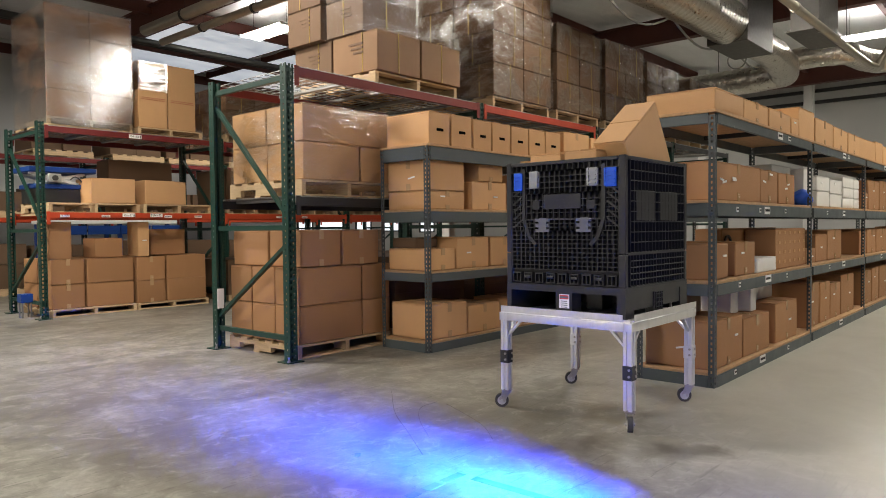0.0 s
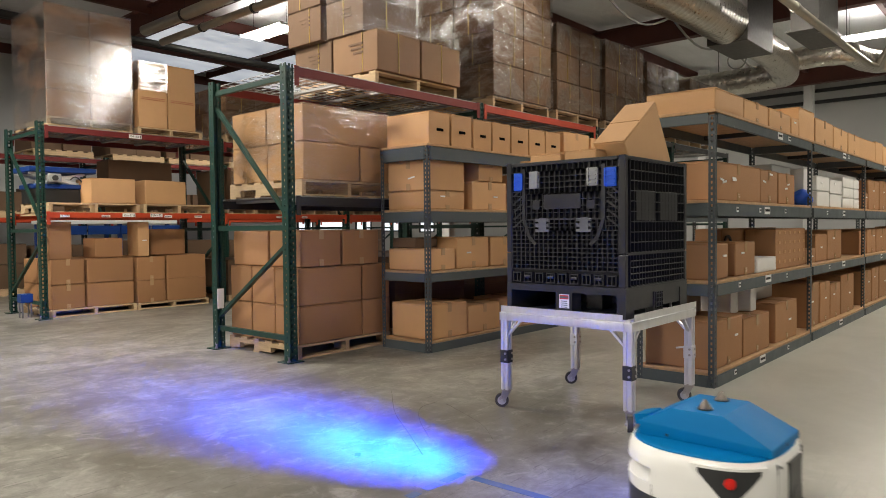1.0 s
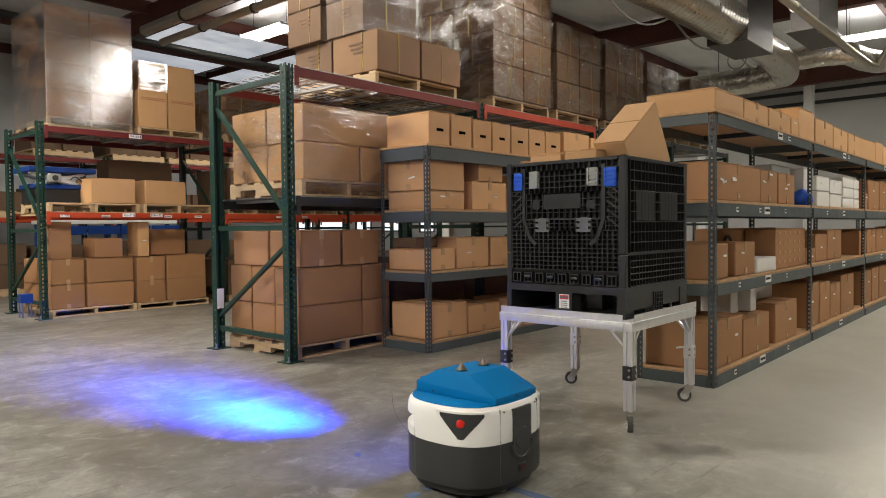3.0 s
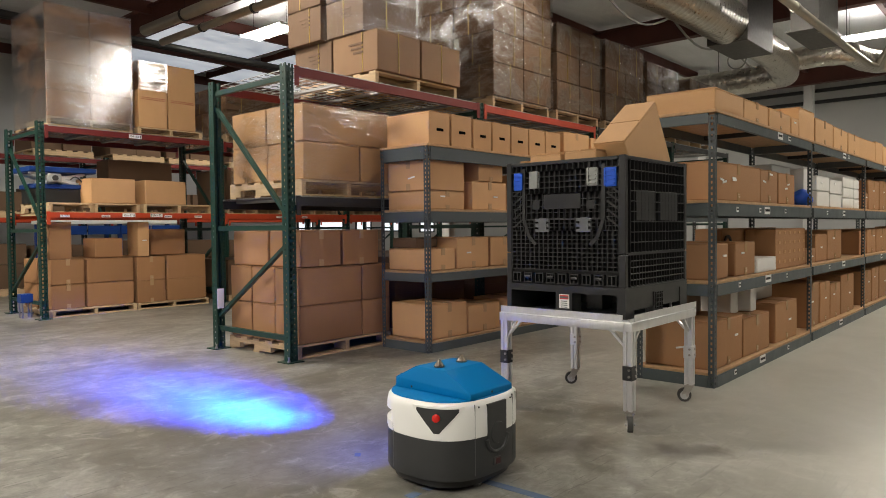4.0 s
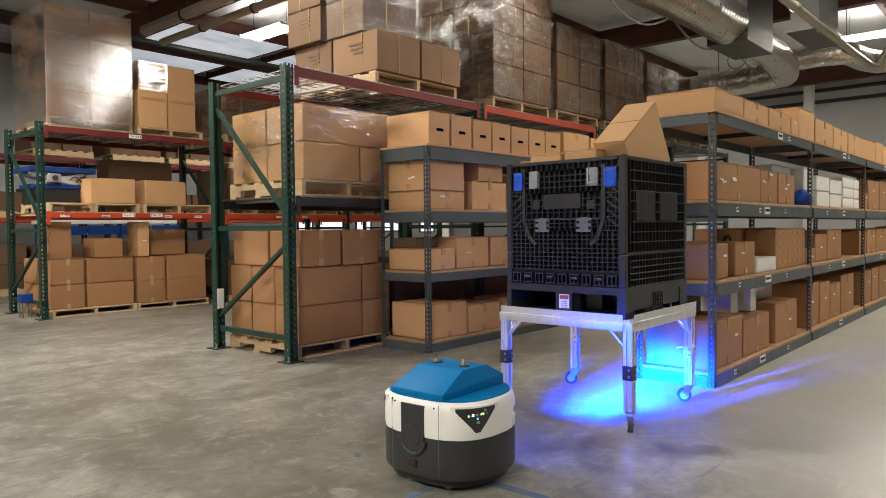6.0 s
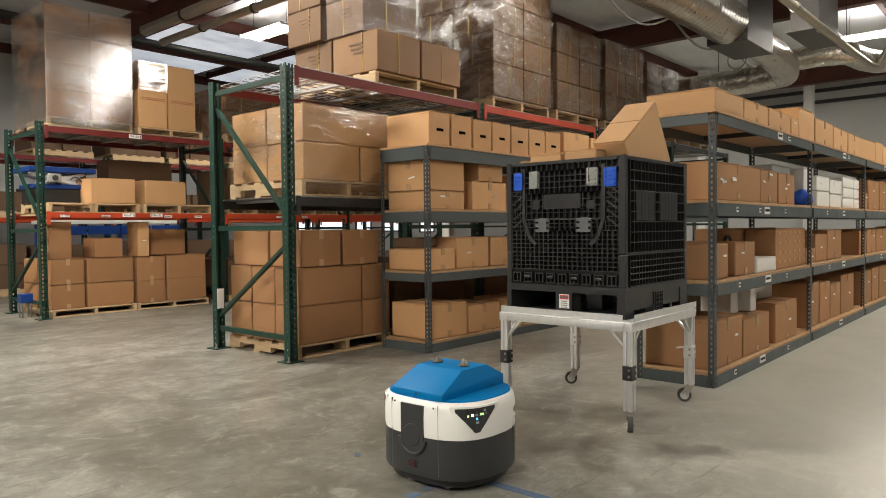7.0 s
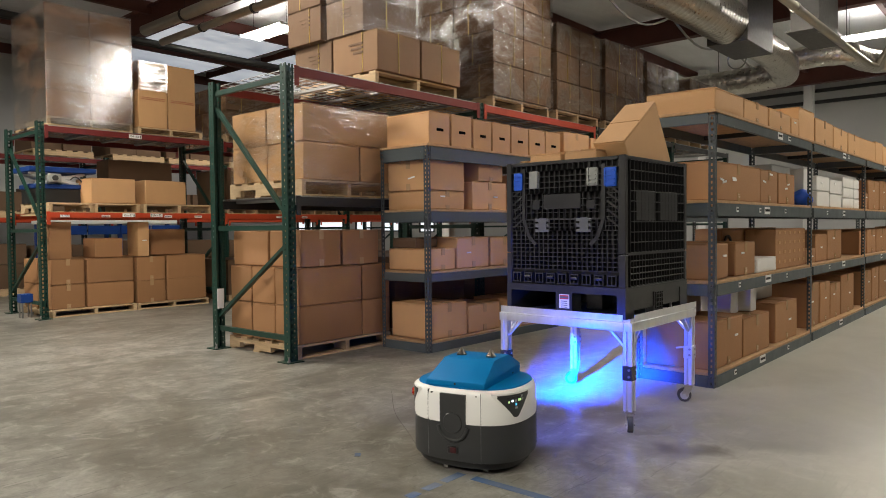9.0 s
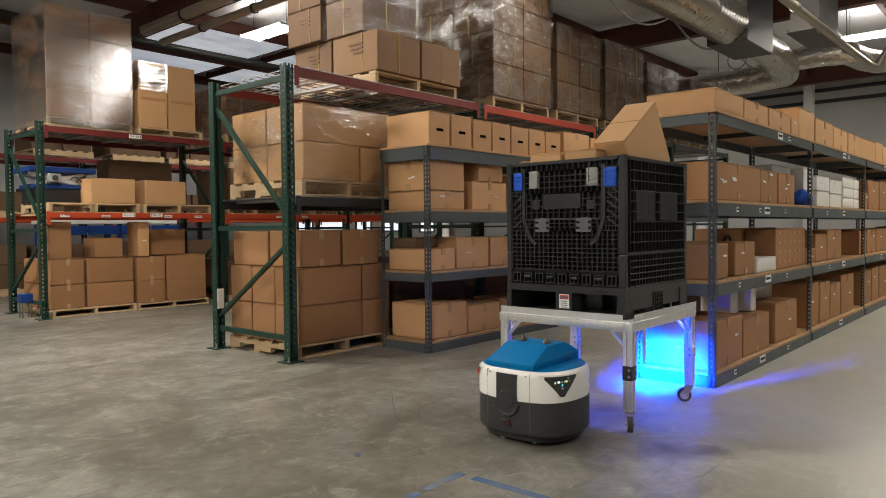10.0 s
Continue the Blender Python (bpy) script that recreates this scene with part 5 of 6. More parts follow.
    # door outline: two bent straps that close in downwards
    for s in (0, 1):
        bm = bmesh.new()
        def yy(v, s=s):
            return yb - v if s else ya + v
        pts = [(0.085, BZ1 - 0.04), (0.085, BZ1 - 0.33), (0.12, BZ1 - 0.43), (0.165, BZ1 - 0.475)]
        for p, q in zip(pts, pts[1:]):
            bar(bm, (BX0 + 0.008, yy(p[0]), p[1]), (BX0 + 0.008, yy(q[0]), q[1]), 0.02, 0.017, (1, 0, 0))
        part("door_edge", bm, M_BIN, c)
    # smooth plates in the grid
    for y0, y1, z0, z1 in ((ya + 0.225, yb - 0.215, BZ1 - 0.275, BZ1 - 0.19), (ya + 0.14, ya + 0.19, BZ1 - 0.28, BZ1 - 0.23), (yb - 0.19, yb - 0.14, BZ1 - 0.275, BZ1 - 0.225)):
        part("smooth_plate", block(BX0 + 0.0045, BX0 + 0.037, y0, y1, z0, z1, 0.003), M_BIN, c)
    # hinge pockets along the foot of the wall
    for k in range(9):
        y = ya + 0.012 + k * (yb - ya - 0.07) / 8
        bm = bmesh.new()
        slab(bm, BX0 + 0.004, BX0 + 0.037, y, y + 0.055, zt + 0.058, zt + 0.066)
        slab(bm, BX0 + 0.004, BX0 + 0.037, y, y + 0.055, zt + 0.008, zt + 0.014)
        for yv in (y, y + 0.025, y + 0.05):
            slab(bm, BX0 + 0.006, BX0 + 0.037, yv, yv + 0.005, zt + 0.014, zt + 0.058)
        if k % 2:
            tube(bm, (BX0 + 0.012, y + 0.008, zt + 0.042), (BX0 + 0.012, y + 0.046, zt + 0.042), 0.011, 8)
        part("hinge_pocket", bm, M_BIN, c)
    # latches: each with ribs of its own
    def latch(y0, y1, z0, z1, mat, label, flip):
        frame_ = part("latch", block(BX0 + 0.001, BX0 + 0.018, y0, y1, z0, z1, 0.004), mat, c, label)
        bm = bmesh.new()
        for k in range(4):
            z = z0 + (z1 - z0) * (0.12 + 0.22 * k)
            slab(bm, BX0 - 0.006, BX0 + 0.004, y0 + 0.008, y1 - 0.008, z, z + 0.008)
        yy0 = y0 + 0.004 if flip else y1 - 0.014
        slab(bm, BX0 - 0.008, BX0 + 0.004, yy0, yy0 + 0.01, z0 + 0.004, z1 - 0.004)
        part("latch_ribs", bm, mat, frame_)
    z0, z1 = BZ1 - 0.155, BZ1 - 0.055
    latch(yb - 0.082, yb - 0.012, z0 - 0.008, z1 - 0.005, M_BLUE_CLIP, "blue plastic latch", True)
    latch(ya + 0.012, ya + 0.082, z0 - 0.008, z1 - 0.005, M_BLUE_CLIP, "blue plastic latch", False)
    latch(yb - 0.185, yb - 0.12, z0, z1, M_GREY_CLIP, "pale grey plastic latch", True)
    latch(ya + 0.12, ya + 0.185, z0, z1, M_GREY_CLIP, "pale grey plastic latch", False)
    for yc in (ya + 0.205, yb - 0.21):
        bm = bmesh.new()
        for dz in (-0.03, 0.0, 0.03):
            slab(bm, BX0 - 0.002, BX0 + 0.018, yc - 0.045, yc + 0.045, BZ1 - 0.375 + dz, BZ1 - 0.357 + dz)
        slab(bm, BX0 - 0.004, BX0 + 0.018, yc - 0.03, yc + 0.02, BZ1 - 0.405, BZ1 - 0.325)
        part("hinge", bm, M_DGREY_CLIP, c, "dark grey plastic hinge")
    # side facing the aisle
    xa, xb = BX0 + 0.037, BX1 - 0.037
    bm = bmesh.new()
    put = on_side(bm)
    ribs(bm, xa + 0.03, xb, BZ0 + split + 0.005, BZ1 - 0.02, 16, 9, put, 0.017, 0.005)
    ribs(bm, xa + 0.03, xb, zt + 0.004, BZ0 + split - 0.006, 20, 5, put, 0.017, 0.005)
    slab(bm, xa, xb, BY0 + 0.002, BY0 + 0.02, BZ0 + split - 0.008, BZ0 + split + 0.006)
    part("rib_grid", bm, M_BIN, c, "raised black rib grid")
    for x0, x1 in ((xa + 0.10, xa + 0.33), (xa + 0.40, xa + 0.64)):
        part("smooth_plate", block(x0, x1, BY0 + 0.0035, BY0 + 0.037, BZ1 - 0.345, BZ1 - 0.18, 0.003), M_BIN, c)
    # warning label on the middle foot
    yc = (BY0 + BY1) / 2 - 0.012
    lab = part("warning_label", block(BX0 - 0.004, BX0 - 0.001, yc - 0.032, yc + 0.032, BZ0 + 0.038, BZ0 + 0.115), M_PAPER, c, "white warning label with a red head")
    bm = bmesh.new()
    slab(bm, BX0 - 0.006, BX0 - 0.004, yc - 0.028, yc + 0.028, BZ0 + 0.088, BZ0 + 0.111)
    part("label_head", bm, M_REDINK, lab)
    bm = bmesh.new()
    for k in range(4):
        slab(bm, BX0 - 0.006, BX0 - 0.004, yc - 0.02, yc + 0.02, BZ0 + 0.042 + 0.011 * k, BZ0 + 0.046 + 0.011 * k)
    slab(bm, BX0 - 0.0065, BX0 - 0.006, yc - 0.026, yc + 0.026, BZ0 + 0.094, BZ0 + 0.104)
    part("print", bm, M_DGREY_CLIP, lab)
    return c


container()
# boxes inside the container, on a filled bed
fill = "brown cardboard box heaped in the container"
INSIDE = "boxes in the container"
ZF = BZ0 + 0.17
carton(3.45, 3.80, 2.12, 2.34, 1.20, 1.500, M_CARD_PALE, fill, INSIDE)
carton(3.45, 3.80, 1.90, 2.11, 1.20, 1.505, M_CARD_PALE, fill, INSIDE)
carton(3.45, 4.15, 1.76, 2.42, ZF, 1.198, M_CARD, fill, INSIDE)
carton(3.46, 3.70, 2.345, 2.42, 1.20, 1.47, M_CARD_PALE, fill, INSIDE)


def tipped_box():
    bm = carton_mesh(0.474, 0.19, 0.40, random.Random(5))
    ob = part("cardboard_box", bm, M_CARD_PALE)
    ob.matrix_basis = pose(3.959, 1.875, 1.339, 0, -33.7, 0)
    tagged(ob, "tipped brown cardboard box sticking out of the container", "box", INSIDE)


tipped_box()


# ---- ducts and pipes under the roof ----
def ductwork():
    d = thing("air_duct", "round galvanised spiral air duct with box plenum", "duct")
    bm = bmesh.new()
    sweep(bm, [(7.2, 7.6, 4.25), (7.25, 5.2, 4.25), (7.4, 4.4, 4.22), (7.9, 3.95, 4.15), (8.6, 3.78, 4.08), (9.5, 3.66, 4.02), (10.45, 3.64, 4.0)], 0.31, 32, 0.003, 0.09)
    part("spiral_duct", bm, M_GALV, d)
    part("plenum", block(10.42, 11.59, 3.34, 3.92, 3.70, 4.75, 0.006), M_GALV_SHADED, d, "galvanised sheet metal box")
    bm = bmesh.new()
    sweep(bm, [(11.55, 3.62, 3.95), (12.4, 3.58, 3.9), (13.2, 3.62, 3.82), (13.7, 3.75, 3.8), (13.9, 4.3, 3.8), (13.95, 5.6, 3.8), (13.95, 7.0, 3.8)], 0.24, 28, 0.003, 0.09)
    part("spiral_duct", bm, M_GALV, d)
    bm = bmesh.new()
    sweep(bm, [(13.4, 3.5, 3.95), (13.35, 3.1, 3.95), (13.4, 2.68, 3.93), (14.0, 2.55, 3.9), (14.4, 2.4, 3.9), (14.4, 1.6, 3.9), (14.4, -0.5, 3.9)], 0.19, 24, 0.003, 0.09)
    part("branch_duct", bm, M_GALV, d)
    bm = bmesh.new()
    slab(bm, 10.45, 11.75, 2.40, 2.85, 3.70, 3.72)
    slab(bm, 10.5, 11.6, 2.45, 2.80, 3.72, 4.9)
    part("diffuser_box", bm, M_GALV_SHADED, d, "square sheet metal drop box")
    for x, y in ((9.2, 3.7), (10.5, 3.5), (11.5, 3.5), (13.9, 5.0), (14.4, 1.9), (7.25, 6.0)):
        bm = bmesh.new()
        tube(bm, (x, y, 3.9), (x, y, 5.25), 0.006, 6)
        part("hanger", bm, M_DARK, d)
    p = thing("conduit_pipe", "bare metal pipe slung under the roof", "pipe", "pipes under the roof")
    bm = bmesh.new()
    sweep(bm, [(6.4, 2.5, 3.75), (13.5, 2.4, 3.72), (13.9, 2.35, 3.75), (13.9, 2.1, 4.15), (13.9, 1.5, 4.2), (13.9, 0.8, 4.0)], 0.055, 12)
    part("pipe_run", bm, M_PIPE, p)
    for x in (7.5, 9.4, 10.6, 12.2):
        bm = bmesh.new()
        tube(bm, (x, 2.46, 3.74), (x + 0.06, 2.46, 3.74), 0.066, 12)
        part("coupling", bm, M_PIPE, p)
        bm = bmesh.new()
        tube(bm, (x, 2.46, 3.78), (x, 2.46, 5.25), 0.005, 6)
        part("hanger", bm, M_DARK, p)
    # two parallel pipes high over the far rack
    for px, r, z in ((5.55, 0.085, 4.35), (5.85, 0.06, 4.22)):
        q = thing("conduit_pipe", "bare metal pipe slung under the roof", "pipe", "pipes under the roof")
        bm = bmesh.new()
        tube(bm, (px, -4, z), (px, 11.3, z), r, 16)
        part("pipe_run", bm, M_PIPE, q)
        for y in (4.5, 6.8, 8.6, 10.0):
            bm = bmesh.new()
            tube(bm, (px, y, z), (px, y + 0.05, z), r + 0.012, 16)
            part("coupling", bm, M_DARK, q)
            bm = bmesh.new()
            tube(bm, (px, y, z + r), (px, y, 5.25), 0.005, 6)
            part("hanger", bm, M_DARK, q)
    cable = thing("slack_cable", "grey slack cable hung under the roof", "cable")
    bm = bmesh.new()
    pts = []
    for k in range(25):
        t = k / 24
        pts.append((9.0 + 5.5 * t, 4.9 - 0.8 * t, 4.45 - 0.30 * abs(math.sin(t * math.pi * 3)) - 0.25 * t))
    sweep(bm, pts, 0.018, 8)
    part("cable_run", bm, M_GREY_CLIP, cable)
    bm = bmesh.new()
    pts = [(13.0, 4.35 + 0.16 * math.cos(a * math.tau / 20), 4.02 + 0.16 * math.sin(a * math.tau / 20)) for a in range(21)]
    sweep(bm, pts, 0.012, 6)
    part("cable_loop", bm, M_GREY_CLIP, cable)


ductwork()
for x, y, w in ((7.0, 6.02, 0.13), (18.4, 7.0, 0.22), (20.3, 4.95, 0.22)):
    col = part("column", block(x - w / 2, x + w / 2, y - w / 2, y + w / 2, 0, CEILING_Z - 0.1, 0.01), M_WHITE_METAL)
    tagged(col, "white painted steel roof column", "column", "roof columns", "structure")

# ---- floor tape ----
trng = random.Random(2)
for x0, y0, x1, y1 in ((2.335, 1.88, 2.345, 1.22), (2.345, 1.955, 2.22, 1.953), (2.19, 1.952, 2.10, 1.95), (2.06, 1.95, 2.0, 1.948), (2.215, 2.51, 2.235, 2.49)):
    bm = bmesh.new()
    bar(bm, (x0, y0, 0.0006), (x1, y1, 0.0006), 0.045, 0.0012)
    tagged(part("floor_tape", bm, M_BLUETAPE), "worn blue tape stuck on the concrete floor", "floor tape", "floor tape pieces")


# rubber marks left by tyres
def tyre_mark(pts, width):
    pts = [Vector((x, y, 0.0005)) for x, y in pts]
    fine = []
    for k in range(19):
        t = k / 18 * (len(pts) - 1)
        i = min(int(t), len(pts) - 2)
        f = t - i
        p0, p1, p2, p3 = pts[max(i - 1, 0)], pts[i], pts[i + 1], pts[min(i + 2, len(pts) - 1)]
        fine.append(0.5 * ((2 * p1) + (p2 - p0) * f + (2 * p0 - 5 * p1 + 4 * p2 - p3) * f * f + (3 * p1 - p0 - 3 * p2 + p3) * f ** 3))
    bm = bmesh.new()
    rng = random.Random(int(pts[0].x * 1000))
    rows = []
    for k, q in enumerate(fine):
        d = (fine[min(k + 1, 18)] - fine[max(k - 1, 0)]).normalized()
        side = Vector((-d.y, d.x, 0)) * width * 0.5 * rng.uniform(0.3, 1.1)
        rows.append([bm.verts.new(v) for v in (q - side, q + side, q + side + Vector((0, 0, 0.0008)), q - side + Vector((0, 0, 0.0008)))])
    for ra, rb in zip(rows, rows[1:]):
        for k in range(4):
            bm.faces.new((ra[k], ra[(k + 1) % 4], rb[(k + 1) % 4], rb[k]))
    tagged(part("tyre_mark", bm, M_RUBMARK), "thin dark rubber mark curving over the floor", "tyre mark", "tyre marks")


for pts in ([(3.257, 3.314), (2.886, 2.911), (2.647, 2.574), (2.424, 2.262)],
              [(3.217, 2.882), (3.058, 2.863), (2.869, 2.7), (2.645, 2.419)],
              [(3.225, 2.806), (3.074, 2.485), (2.97, 2.311), (2.827, 2.15)]):
    tyre_mark(pts, 0.0045)


# ---- robot ----
def plan(a, inset=0.0):
    """Radius of the robot's plan at the angle a from its heading: nearly round, a little flat across the rear."""
    c, s = math.cos(a), math.sin(a)
    n = 2.75 if c < 0 else 2.3
    lx, ly = (0.252 if c < 0 else 0.262) - inset, 0.272 - inset
    return (abs(c / lx) ** n + abs(s / ly) ** n) ** (-1 / n)


def outline(inset=0.0, steps=96):
    return [(plan(k * math.tau / steps, inset) * math.cos(k * math.tau / steps), plan(k * math.tau / steps, inset) * math.sin(k * math.tau / steps)) for k in range(steps)]


def loft(layers, close_bottom=True, close_top=True, skip=None):
    """layers: (inset, z). Quads between the rings."""
    bm = bmesh.new()
    rings = [[bm.verts.new((x, y, z)) for x, y in outline(inset=i)] for i, z in layers]
    for ra, rb in zip(rings, rings[1:]):
        for i in range(len(ra)):
            j = (i + 1) % len(ra)
            bm.faces.new((ra[i], ra[j], rb[j], rb[i])).smooth = True
    if close_bottom:
        bm.faces.new(rings[0][::-1])
    if close_top:
        bm.faces.new(rings[-1])
    return bm


def patch(columns, proud, thick=0.012):
    """A panel that follows the curved shell. columns: (angle in degrees, low z, high z)."""
    bm = bmesh.new()
    rows = []
    for deg, low, high in columns:
        a = radians(deg)
        r = plan(a)
        o, i = (math.cos(a) * (r + proud), math.sin(a) * (r + proud)), (math.cos(a) * (r - thick), math.sin(a) * (r - thick))
        rows.append([bm.verts.new((*q, z)) for q, z in ((o, low), (o, high), (i, high), (i, low))])
    for ra, rb in zip(rows, rows[1:]):
        for k in range(4):
            bm.faces.new((ra[k], ra[(k + 1) % 4], rb[(k + 1) % 4], rb[k])).smooth = True
    bm.faces.new(rows[0])
    bm.faces.new(rows[-1][::-1])
    return bm


def robot():
    r = thing("mobile_robot", "low mobile robot with white shell and blue top", "robot")
    part("skirt", loft([(0.045, 0.016), (0.03, 0.022), (0.03, 0.052), (0.04, 0.056)]), M_BLACK, r)
    part("lower_shell", loft([(0.020, 0.050), (0.004, 0.056), (0.0, 0.066), (0.0, 0.12), (0.0, 0.20), (0.002, 0.2215)]), M_ROBOT_DARK, r, "charcoal plastic lower shell")
    # white shell with a scanner slit round the front
    bm = bmesh.new()
    steps = 96
    layers = [(0.001, 0.2225), (-0.001, 0.235), (-0.001, 0.262), (-0.001, 0.272), (-0.001, 0.300), (-0.001, 0.310), (0.001, 0.340), (0.007, 0.362), (0.016, 0.372)]
    rings = []
    for li, (ins, z) in enumerate(layers):
        ring = []
        base = outline(inset=ins)
        deep = outline(inset=ins + 0.06)
        for k in range(steps):
            a = k * 360 / steps
            a = min(a, 360 - a)
            x, y = base[k]
            if li in (3, 4) and a < 66:
                x, y = deep[k]
            ring.append(bm.verts.new((x, y, z)))
        rings.append(ring)
    for ra, rb in zip(rings, rings[1:]):
        for i in range(steps):
            j = (i + 1) % steps
            bm.faces.new((ra[i], ra[j], rb[j], rb[i])).smooth = True
    bm.faces.new(rings[0][::-1])
    bm.faces.new(rings[-1])
    part("upper_shell", bm, M_ROBOT_WHITE, r, "white plastic upper shell with scanner slit")
    bm = bmesh.new()
    tube(bm, (0.17, 0, 0.272), (0.17, 0, 0.30), 0.045, 24)
    part("scanner", bm, M_BLACK, r, "black scanner dome in the slit")
    part("deck_plate", loft([(0.018, 0.3725), (0.020, 0.3765), (0.024, 0.378)]), M_ROBOT_BLUE, r, "blue painted steel deck plate")
    # sheet steel hood on the deck
    bm = bmesh.new()
    foot = [(-0.228, -0.142), (0.199, -0.142), (0.199, 0.142), (-0.228, 0.142)]
    head = [(-0.076, -0.126), (0.094, -0.126), (0.094, 0.126), (-0.076, 0.126)]
    rings = [[bm.verts.new((x, y, z if x < 0 else z + rise)) for x, y in pts] for pts, z, rise in ((foot, 0.378, 0.0), (foot, 0.402, 0.020), (head, 0.478, 0.0))]
    for ra, rb in zip(rings, rings[1:]):
        for i in range(4):
            bm.faces.new((ra[i], ra[(i + 1) % 4], rb[(i + 1) % 4], rb[i]))
    bm.faces.new(rings[-1])
    bm.faces.new(rings[0][::-1])
    rounded(bm, 0.003, 2)
    hood = part("hood", bm, M_ROBOT_BLUE, r, "blue folded sheet steel hood")
    for y in (-0.075, 0.075):
        bm = bmesh.new()
        tube(bm, (0, y, 0.478), (0, y, 0.484), 0.024, 22)
        tube(bm, (0, y, 0.484), (0, y, 0.512), 0.022, 22, 0.0035)
        part("locating_cone", bm, M_CONE, hood, "turned steel locating cone")
    for x, y, nx in ((-0.208, 0.0, 1), (0.0, 0.1455, 0), (0.0, -0.1455, 0)):
        bm = bmesh.new()
        if nx:
            tube(bm, (-0.230, y, 0.391), (-0.226, y, 0.391), 0.005, 10)
        else:
            tube(bm, (0.10, y * 0.985, 0.391), (0.10, y, 0.391), 0.005, 10)
        part("screw", bm, M_BLACK, hood)
    # rear: docking panel and service port
    bm = bmesh.new()
    pts = [(-0.062, 0.352), (0.062, 0.352), (0.062, 0.205), (0.055, 0.175), (0.035, 0.155), (0.0, 0.147), (-0.035, 0.155), (-0.055, 0.175), (-0.062, 0.205)]
    a = [bm.verts.new((-0.2565, y, z)) for y, z in pts]
    b = [bm.verts.new((-0.24, y, z)) for y, z in pts]
    bm.faces.new(a)
    for i in range(len(pts)):
        j = (i + 1) % len(pts)
        bm.faces.new((a[i], a[j], b[j], b[i]))
    dock = part("docking_panel", bm, M_ROBOT_DARK, r, "charcoal docking panel with a round cover")
    bm = bmesh.new()
    tube(bm, (-0.256, 0, 0.225), (-0.2600, 0, 0.225), 0.047, 26, 0.044)
    part("round_cover", bm, M_ROBOT_DARK, dock)
    bm = bmesh.new()
    sweep(bm, [(-0.2545, 0.070 * math.cos(radians(186 + 12 * k)), 0.216 + 0.070 * math.sin(radians(186 + 12 * k))) for k in range(15)], 0.0085, 10)
    part("lip", bm, M_ROBOT_DARK, dock)
    port = part("service_port", block(-0.2565, -0.247, -0.026, 0.026, 0.088, 0.122, 0.003), M_BLACK, r)
    part("port_window", block(-0.2585, -0.2567, -0.016, 0.012, 0.093, 0.117), M_PORT, port, "red port window")
    # shell seams near the rear corners
    for s in (-1, 1):
        part("seam", patch([(s * 151.6, 0.07, 0.36), (s * 152.0, 0.07, 0.36)], 0.0012), M_DGREY_CLIP, r)
        part("seam", patch([(s * 68.6, 0.07, 0.26), (s * 69.0, 0.07, 0.26)], 0.0012), M_DGREY_CLIP, r)
        part("screw", patch([(s * 155.4, 0.345, 0.351), (s * 156.6, 0.345, 0.351)], 0.0015), M_BLACK, r)
    # V-shaped side panels: stop button on the left, controls on the right
    def vee(s, half, top, low, proud):
        cols = []
        for k in range(17):
            u = -1 + 2 * k / 16
            cols.append((s * (119 + half * u), min(top - 0.002, low + (top - 0.012 - low) * (max(0, abs(u) - 0.12) / 0.88) ** 0.95), top))
        return patch(cols, proud)

    for s, nm in ((1, "button_panel"), (-1, "control_panel")):
        part("panel_surround", vee(s, 23, 0.360, 0.226, 0.0018), M_ROBOT_WHITE, r)
        panel = part(nm, vee(s, 18.5, 0.352, 0.252, 0.0036), M_ROBOT_DARK, r, "black triangular panel")
        a = radians(s * 119)
        base, out = plan(a), Vector((math.cos(a), math.sin(a), 0))
        side = Vector((-math.sin(a), math.cos(a), 0))
        if s == 1:
            bm = bmesh.new()
            tube(bm, out * (base + 0.004) + Vector((0, 0, 0.316)), out * (base + 0.008) + Vector((0, 0, 0.316)), 0.016, 20)
            part("button_collar", bm, M_YELLOW, panel)
            bm = bmesh.new()
            tube(bm, out * (base + 0.006) + Vector((0, 0, 0.316)), out * (base + 0.011) + Vector((0, 0, 0.316)), 0.017, 20, 0.016)
            tube(bm, out * (base + 0.011) + Vector((0, 0, 0.316)), out * (base + 0.014) + Vector((0, 0, 0.316)), 0.016, 20, 0.011)
            part("stop_button", bm, M_BUTTON, panel, "red emergency stop button")
        else:
            for u, z, m, w in ((-0.045, 0.340, M_BLACK, 0.013), (-0.018, 0.340, M_BLACK, 0.013), (0.009, 0.340, M_BLACK, 0.013), (-0.040, 0.322, M_LED_G, 0.006), (-0.022, 0.325, M_LED_W, 0.009), (-0.004, 0.325, M_GREY_CLIP, 0.009), (0.020, 0.326, M_LED_G, 0.016), (0.035, 0.340, M_GREY_CLIP, 0.009), (0.042, 0.326, M_GREY_CLIP, 0.005), (-0.002, 0.309, M_LED_B, 0.006), (0.0, 0.294, M_GREY_CLIP, 0.012)):
                q = a + u / base
                rr = plan(q) + 0.0044
                bm = bmesh.new()
                bar(bm, (math.cos(q - w / 2 / base) * rr, math.sin(q - w / 2 / base) * rr, z), (math.cos(q + w / 2 / base) * rr, math.sin(q + w / 2 / base) * rr, z), 0.003, 0.009)
                part("indicator", bm, m, panel)
    # drive wheels show under the skirt
    for y in (-0.19, 0.19):
        bm = bmesh.new()
        tube(bm, (0, y - 0.015, 0.04), (0, y + 0.015, 0.04), 0.04, 20)
        part("wheel", bm, M_RUBBER, r)
    for x, y in ((-0.19, 0.06), (-0.17, -0.12), (0.19, 0.0)):
        bm = bmesh.new()
        tube(bm, (x, y - 0.01, 0.02), (x, y + 0.01, 0.02), 0.02, 14)
        part("swivel_wheel", bm, M_WHEELHUB, r)
    return r


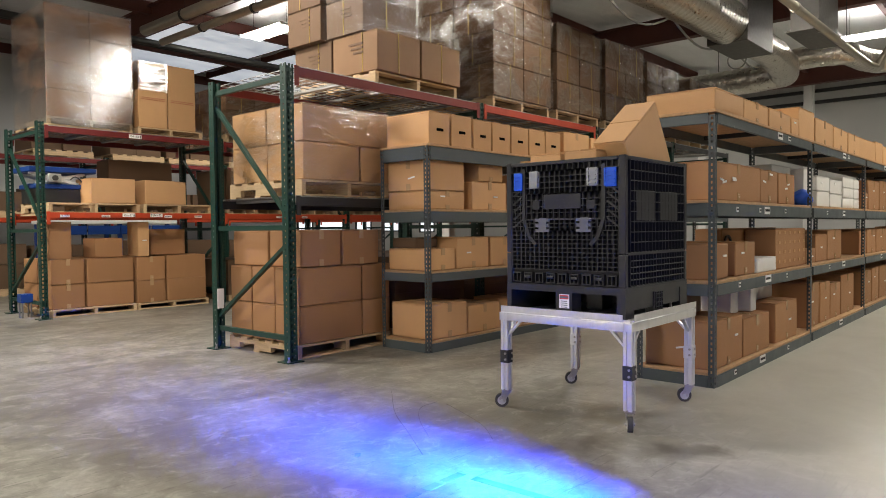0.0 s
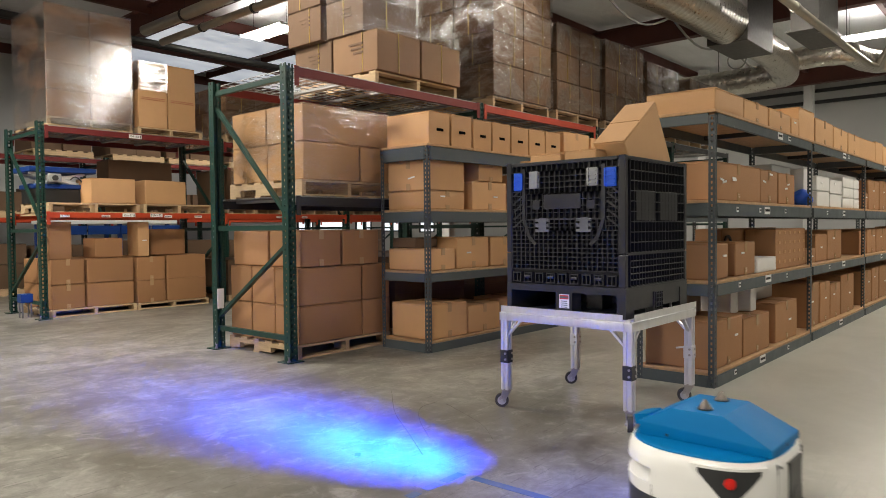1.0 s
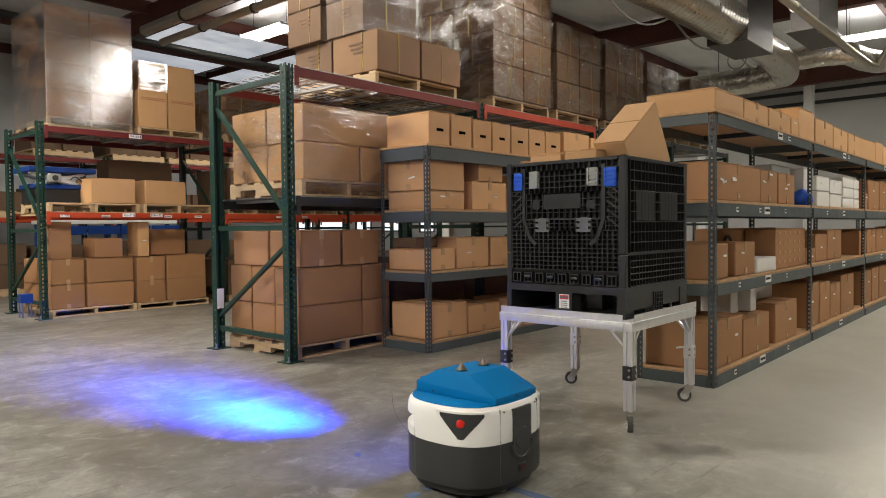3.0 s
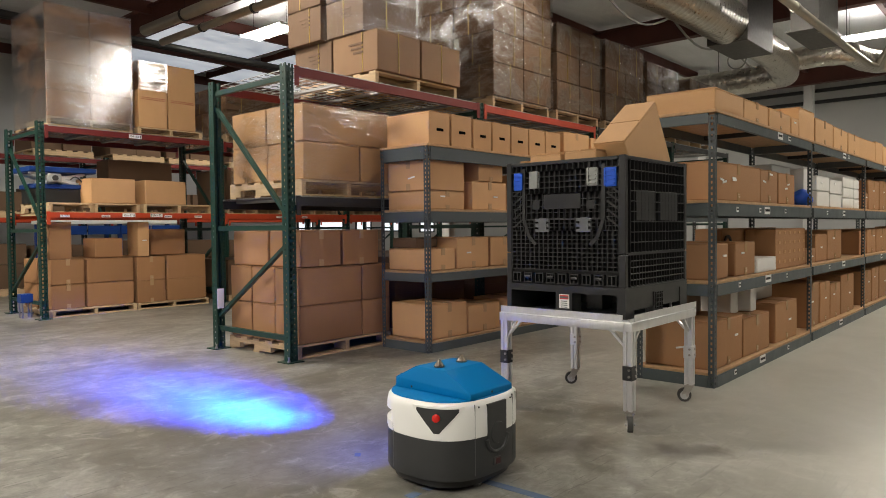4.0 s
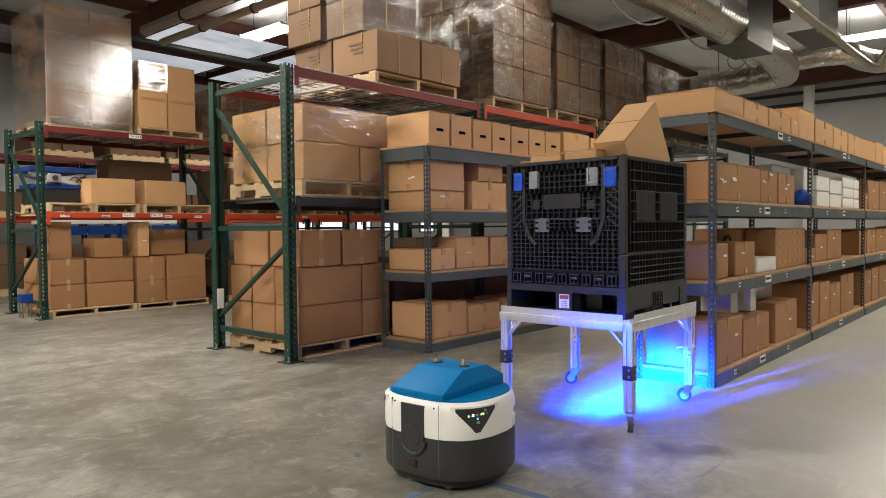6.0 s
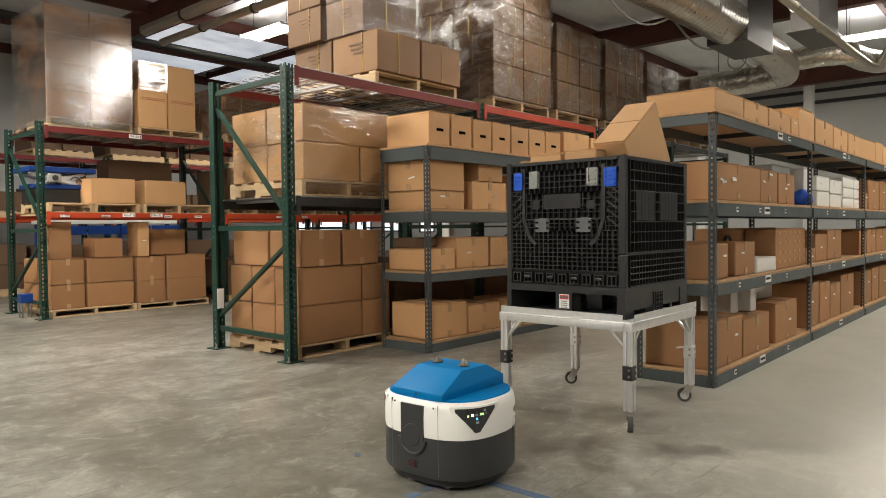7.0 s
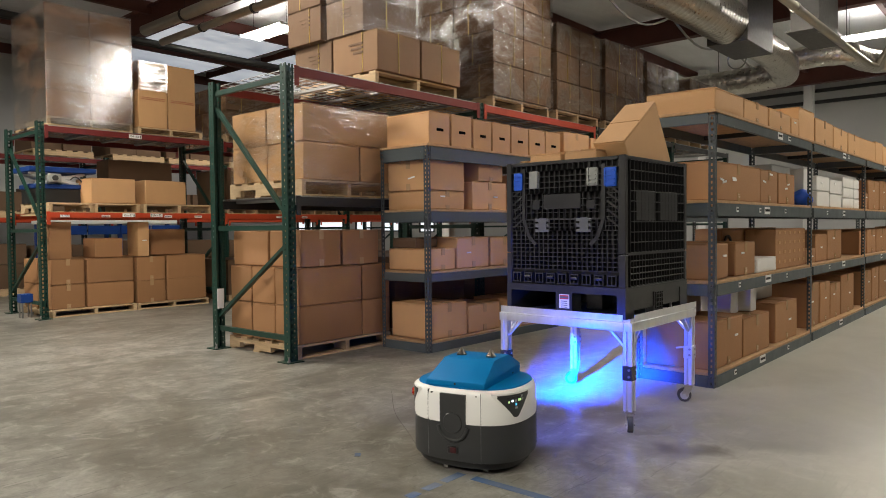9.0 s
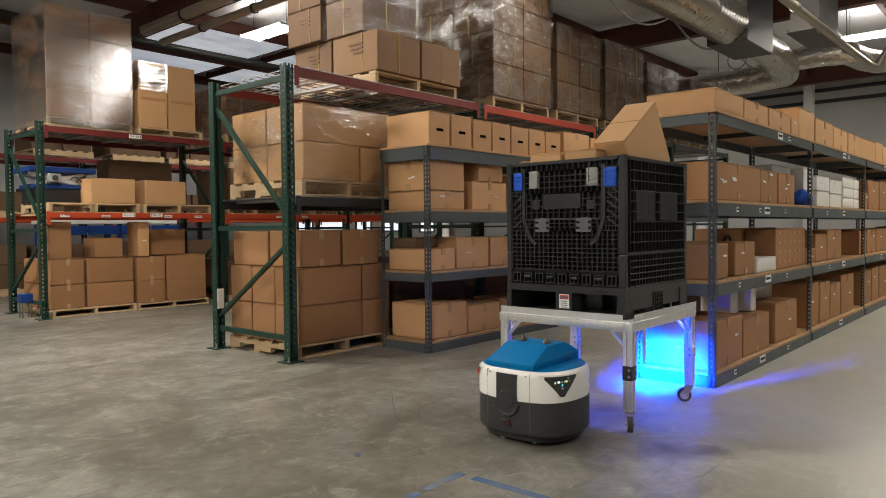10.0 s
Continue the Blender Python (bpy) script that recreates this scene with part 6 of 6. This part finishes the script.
BEAM_W, BEAM_H = 0.0115, 0.0100


def blue_projector(r):
    """An added source for the robot's blue floor light, not a seen part, on the deck's front edge: a lit chip behind an
    oval mask, a glowing disc for the soft edge, a glowing strip above for spill, and a sliding shutter.
    """
    p = part("floor_projector", block(-0.036, -0.034, -0.05, 0.05, -0.0165, 0.0165), M_ROBOT_BLUE, r, "small housing added to throw the blue floor light", pose(0.2355, 0, 0.4015, 0, 13.5, 0))
    for dims in ((-0.034, 0.024, -0.05, -0.048, -0.0165, 0.0165), (-0.034, 0.024, 0.048, 0.05, -0.0165, 0.0165), (-0.034, 0.024, -0.048, 0.048, 0.0145, 0.0165), (-0.034, 0.024, -0.048, 0.048, -0.0165, -0.0145)):
        part("housing_plate", block(*dims), M_ROBOT_BLUE, p)
    n, zc = 32, -0.0062
    ring = [(BEAM_W / 2 * math.copysign(abs(math.cos(k * math.tau / n)) ** 0.6, math.cos(k * math.tau / n)), zc + BEAM_H / 2 * math.copysign(abs(math.sin(k * math.tau / n)) ** 0.6, math.sin(k * math.tau / n))) for k in range(n)]
    rim = [(max(-0.048, min(0.048, 0.08 * math.cos(k * math.tau / n))), max(-0.0145, min(0.0145, 0.06 * math.sin(k * math.tau / n)))) for k in range(n)]
    bm = bmesh.new()
    inner, outer = [[bm.verts.new((0.020, y, z)) for y, z in loop] for loop in (ring, rim)]
    for k in range(n):
        bm.faces.new((inner[k], inner[(k + 1) % n], outer[(k + 1) % n], outer[k]))
    part("mask", bm, M_BLACK, p)
    bm = bmesh.new()
    bm.faces.new([bm.verts.new((-0.030, y, z)) for y, z in ring])
    part("light_chip", bm, M_BEAM, p, "bright blue light source")
    # glowing disc behind the chip, added to soften the beam's edge
    bm = bmesh.new()
    bm.faces.new([bm.verts.new((-0.0305, y * 2.25, zc + (z - zc) * 1.45)) for y, z in ring])
    part("reflector", bm, M_HALO, p, "dimmer glowing disc added for the beam's soft edge")
    # glowing strip added to throw blue spill light upwards
    bm = bmesh.new()
    bm.faces.new([bm.verts.new((0.0215, y, z)) for y, z in ((-0.045, 0.005), (-0.0165, 0.005), (-0.0165, 0.011), (-0.045, 0.011))])
    part("spill_strip", bm, M_SPILL, p, "glowing strip added for the blue spill light")
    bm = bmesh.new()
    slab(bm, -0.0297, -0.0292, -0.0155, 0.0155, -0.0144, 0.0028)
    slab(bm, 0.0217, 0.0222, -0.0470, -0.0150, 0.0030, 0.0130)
    return p, part("shutter", bm, M_BLACK, p, "thin black blade added to switch the blue light off")


ROBOT = robot()
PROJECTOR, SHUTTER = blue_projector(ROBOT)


def motions():
    rows = [(0.0, 2.352, 0.085, 90), (0.5, 2.350, 0.483, 90), (1.0, 2.348, 0.859, 90), (1.5, 2.345, 1.180, 90), (2.0, 2.342, 1.459, 90), (2.5, 2.338, 1.689, 90),
            (2.7, 2.337, 1.772, 90), (3.1, 2.336, 1.910, 90), (3.5, 2.335, 1.985, 90), (3.8, 2.335, 2.002, 90), (4.1, 2.335, 2.005, 89), (4.3, 2.335, 2.005, 82), (4.5, 2.335, 2.005, 69),
            (4.7, 2.335, 2.003, 52), (4.9, 2.335, 2.003, 35), (5.1, 2.336, 2.004, 21), (5.3, 2.336, 2.005, 11.5), (5.5, 2.336, 2.005, 6), (5.7, 2.336, 2.005, 3.5), (6.2, 2.336, 2.005, 1.0),
            (7.2, 2.336, 2.005, 1.0), (7.7, 2.336, 2.005, 1.5), (8.0, 2.342, 2.003, 5), (8.2, 2.37, 2.005, 11), (8.5, 2.43, 2.015, 18), (9.0, 2.567, 2.045, 14), (9.5, 2.80, 2.066, 6.5), (10.0, 3.068, 2.052, 0.0)]
    walk(ROBOT, [(t, pose(x, y, 0, 0, 0, a)) for t, x, y, a in rows])
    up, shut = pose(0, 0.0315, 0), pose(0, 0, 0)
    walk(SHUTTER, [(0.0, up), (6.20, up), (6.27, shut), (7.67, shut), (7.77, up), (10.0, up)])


motions()
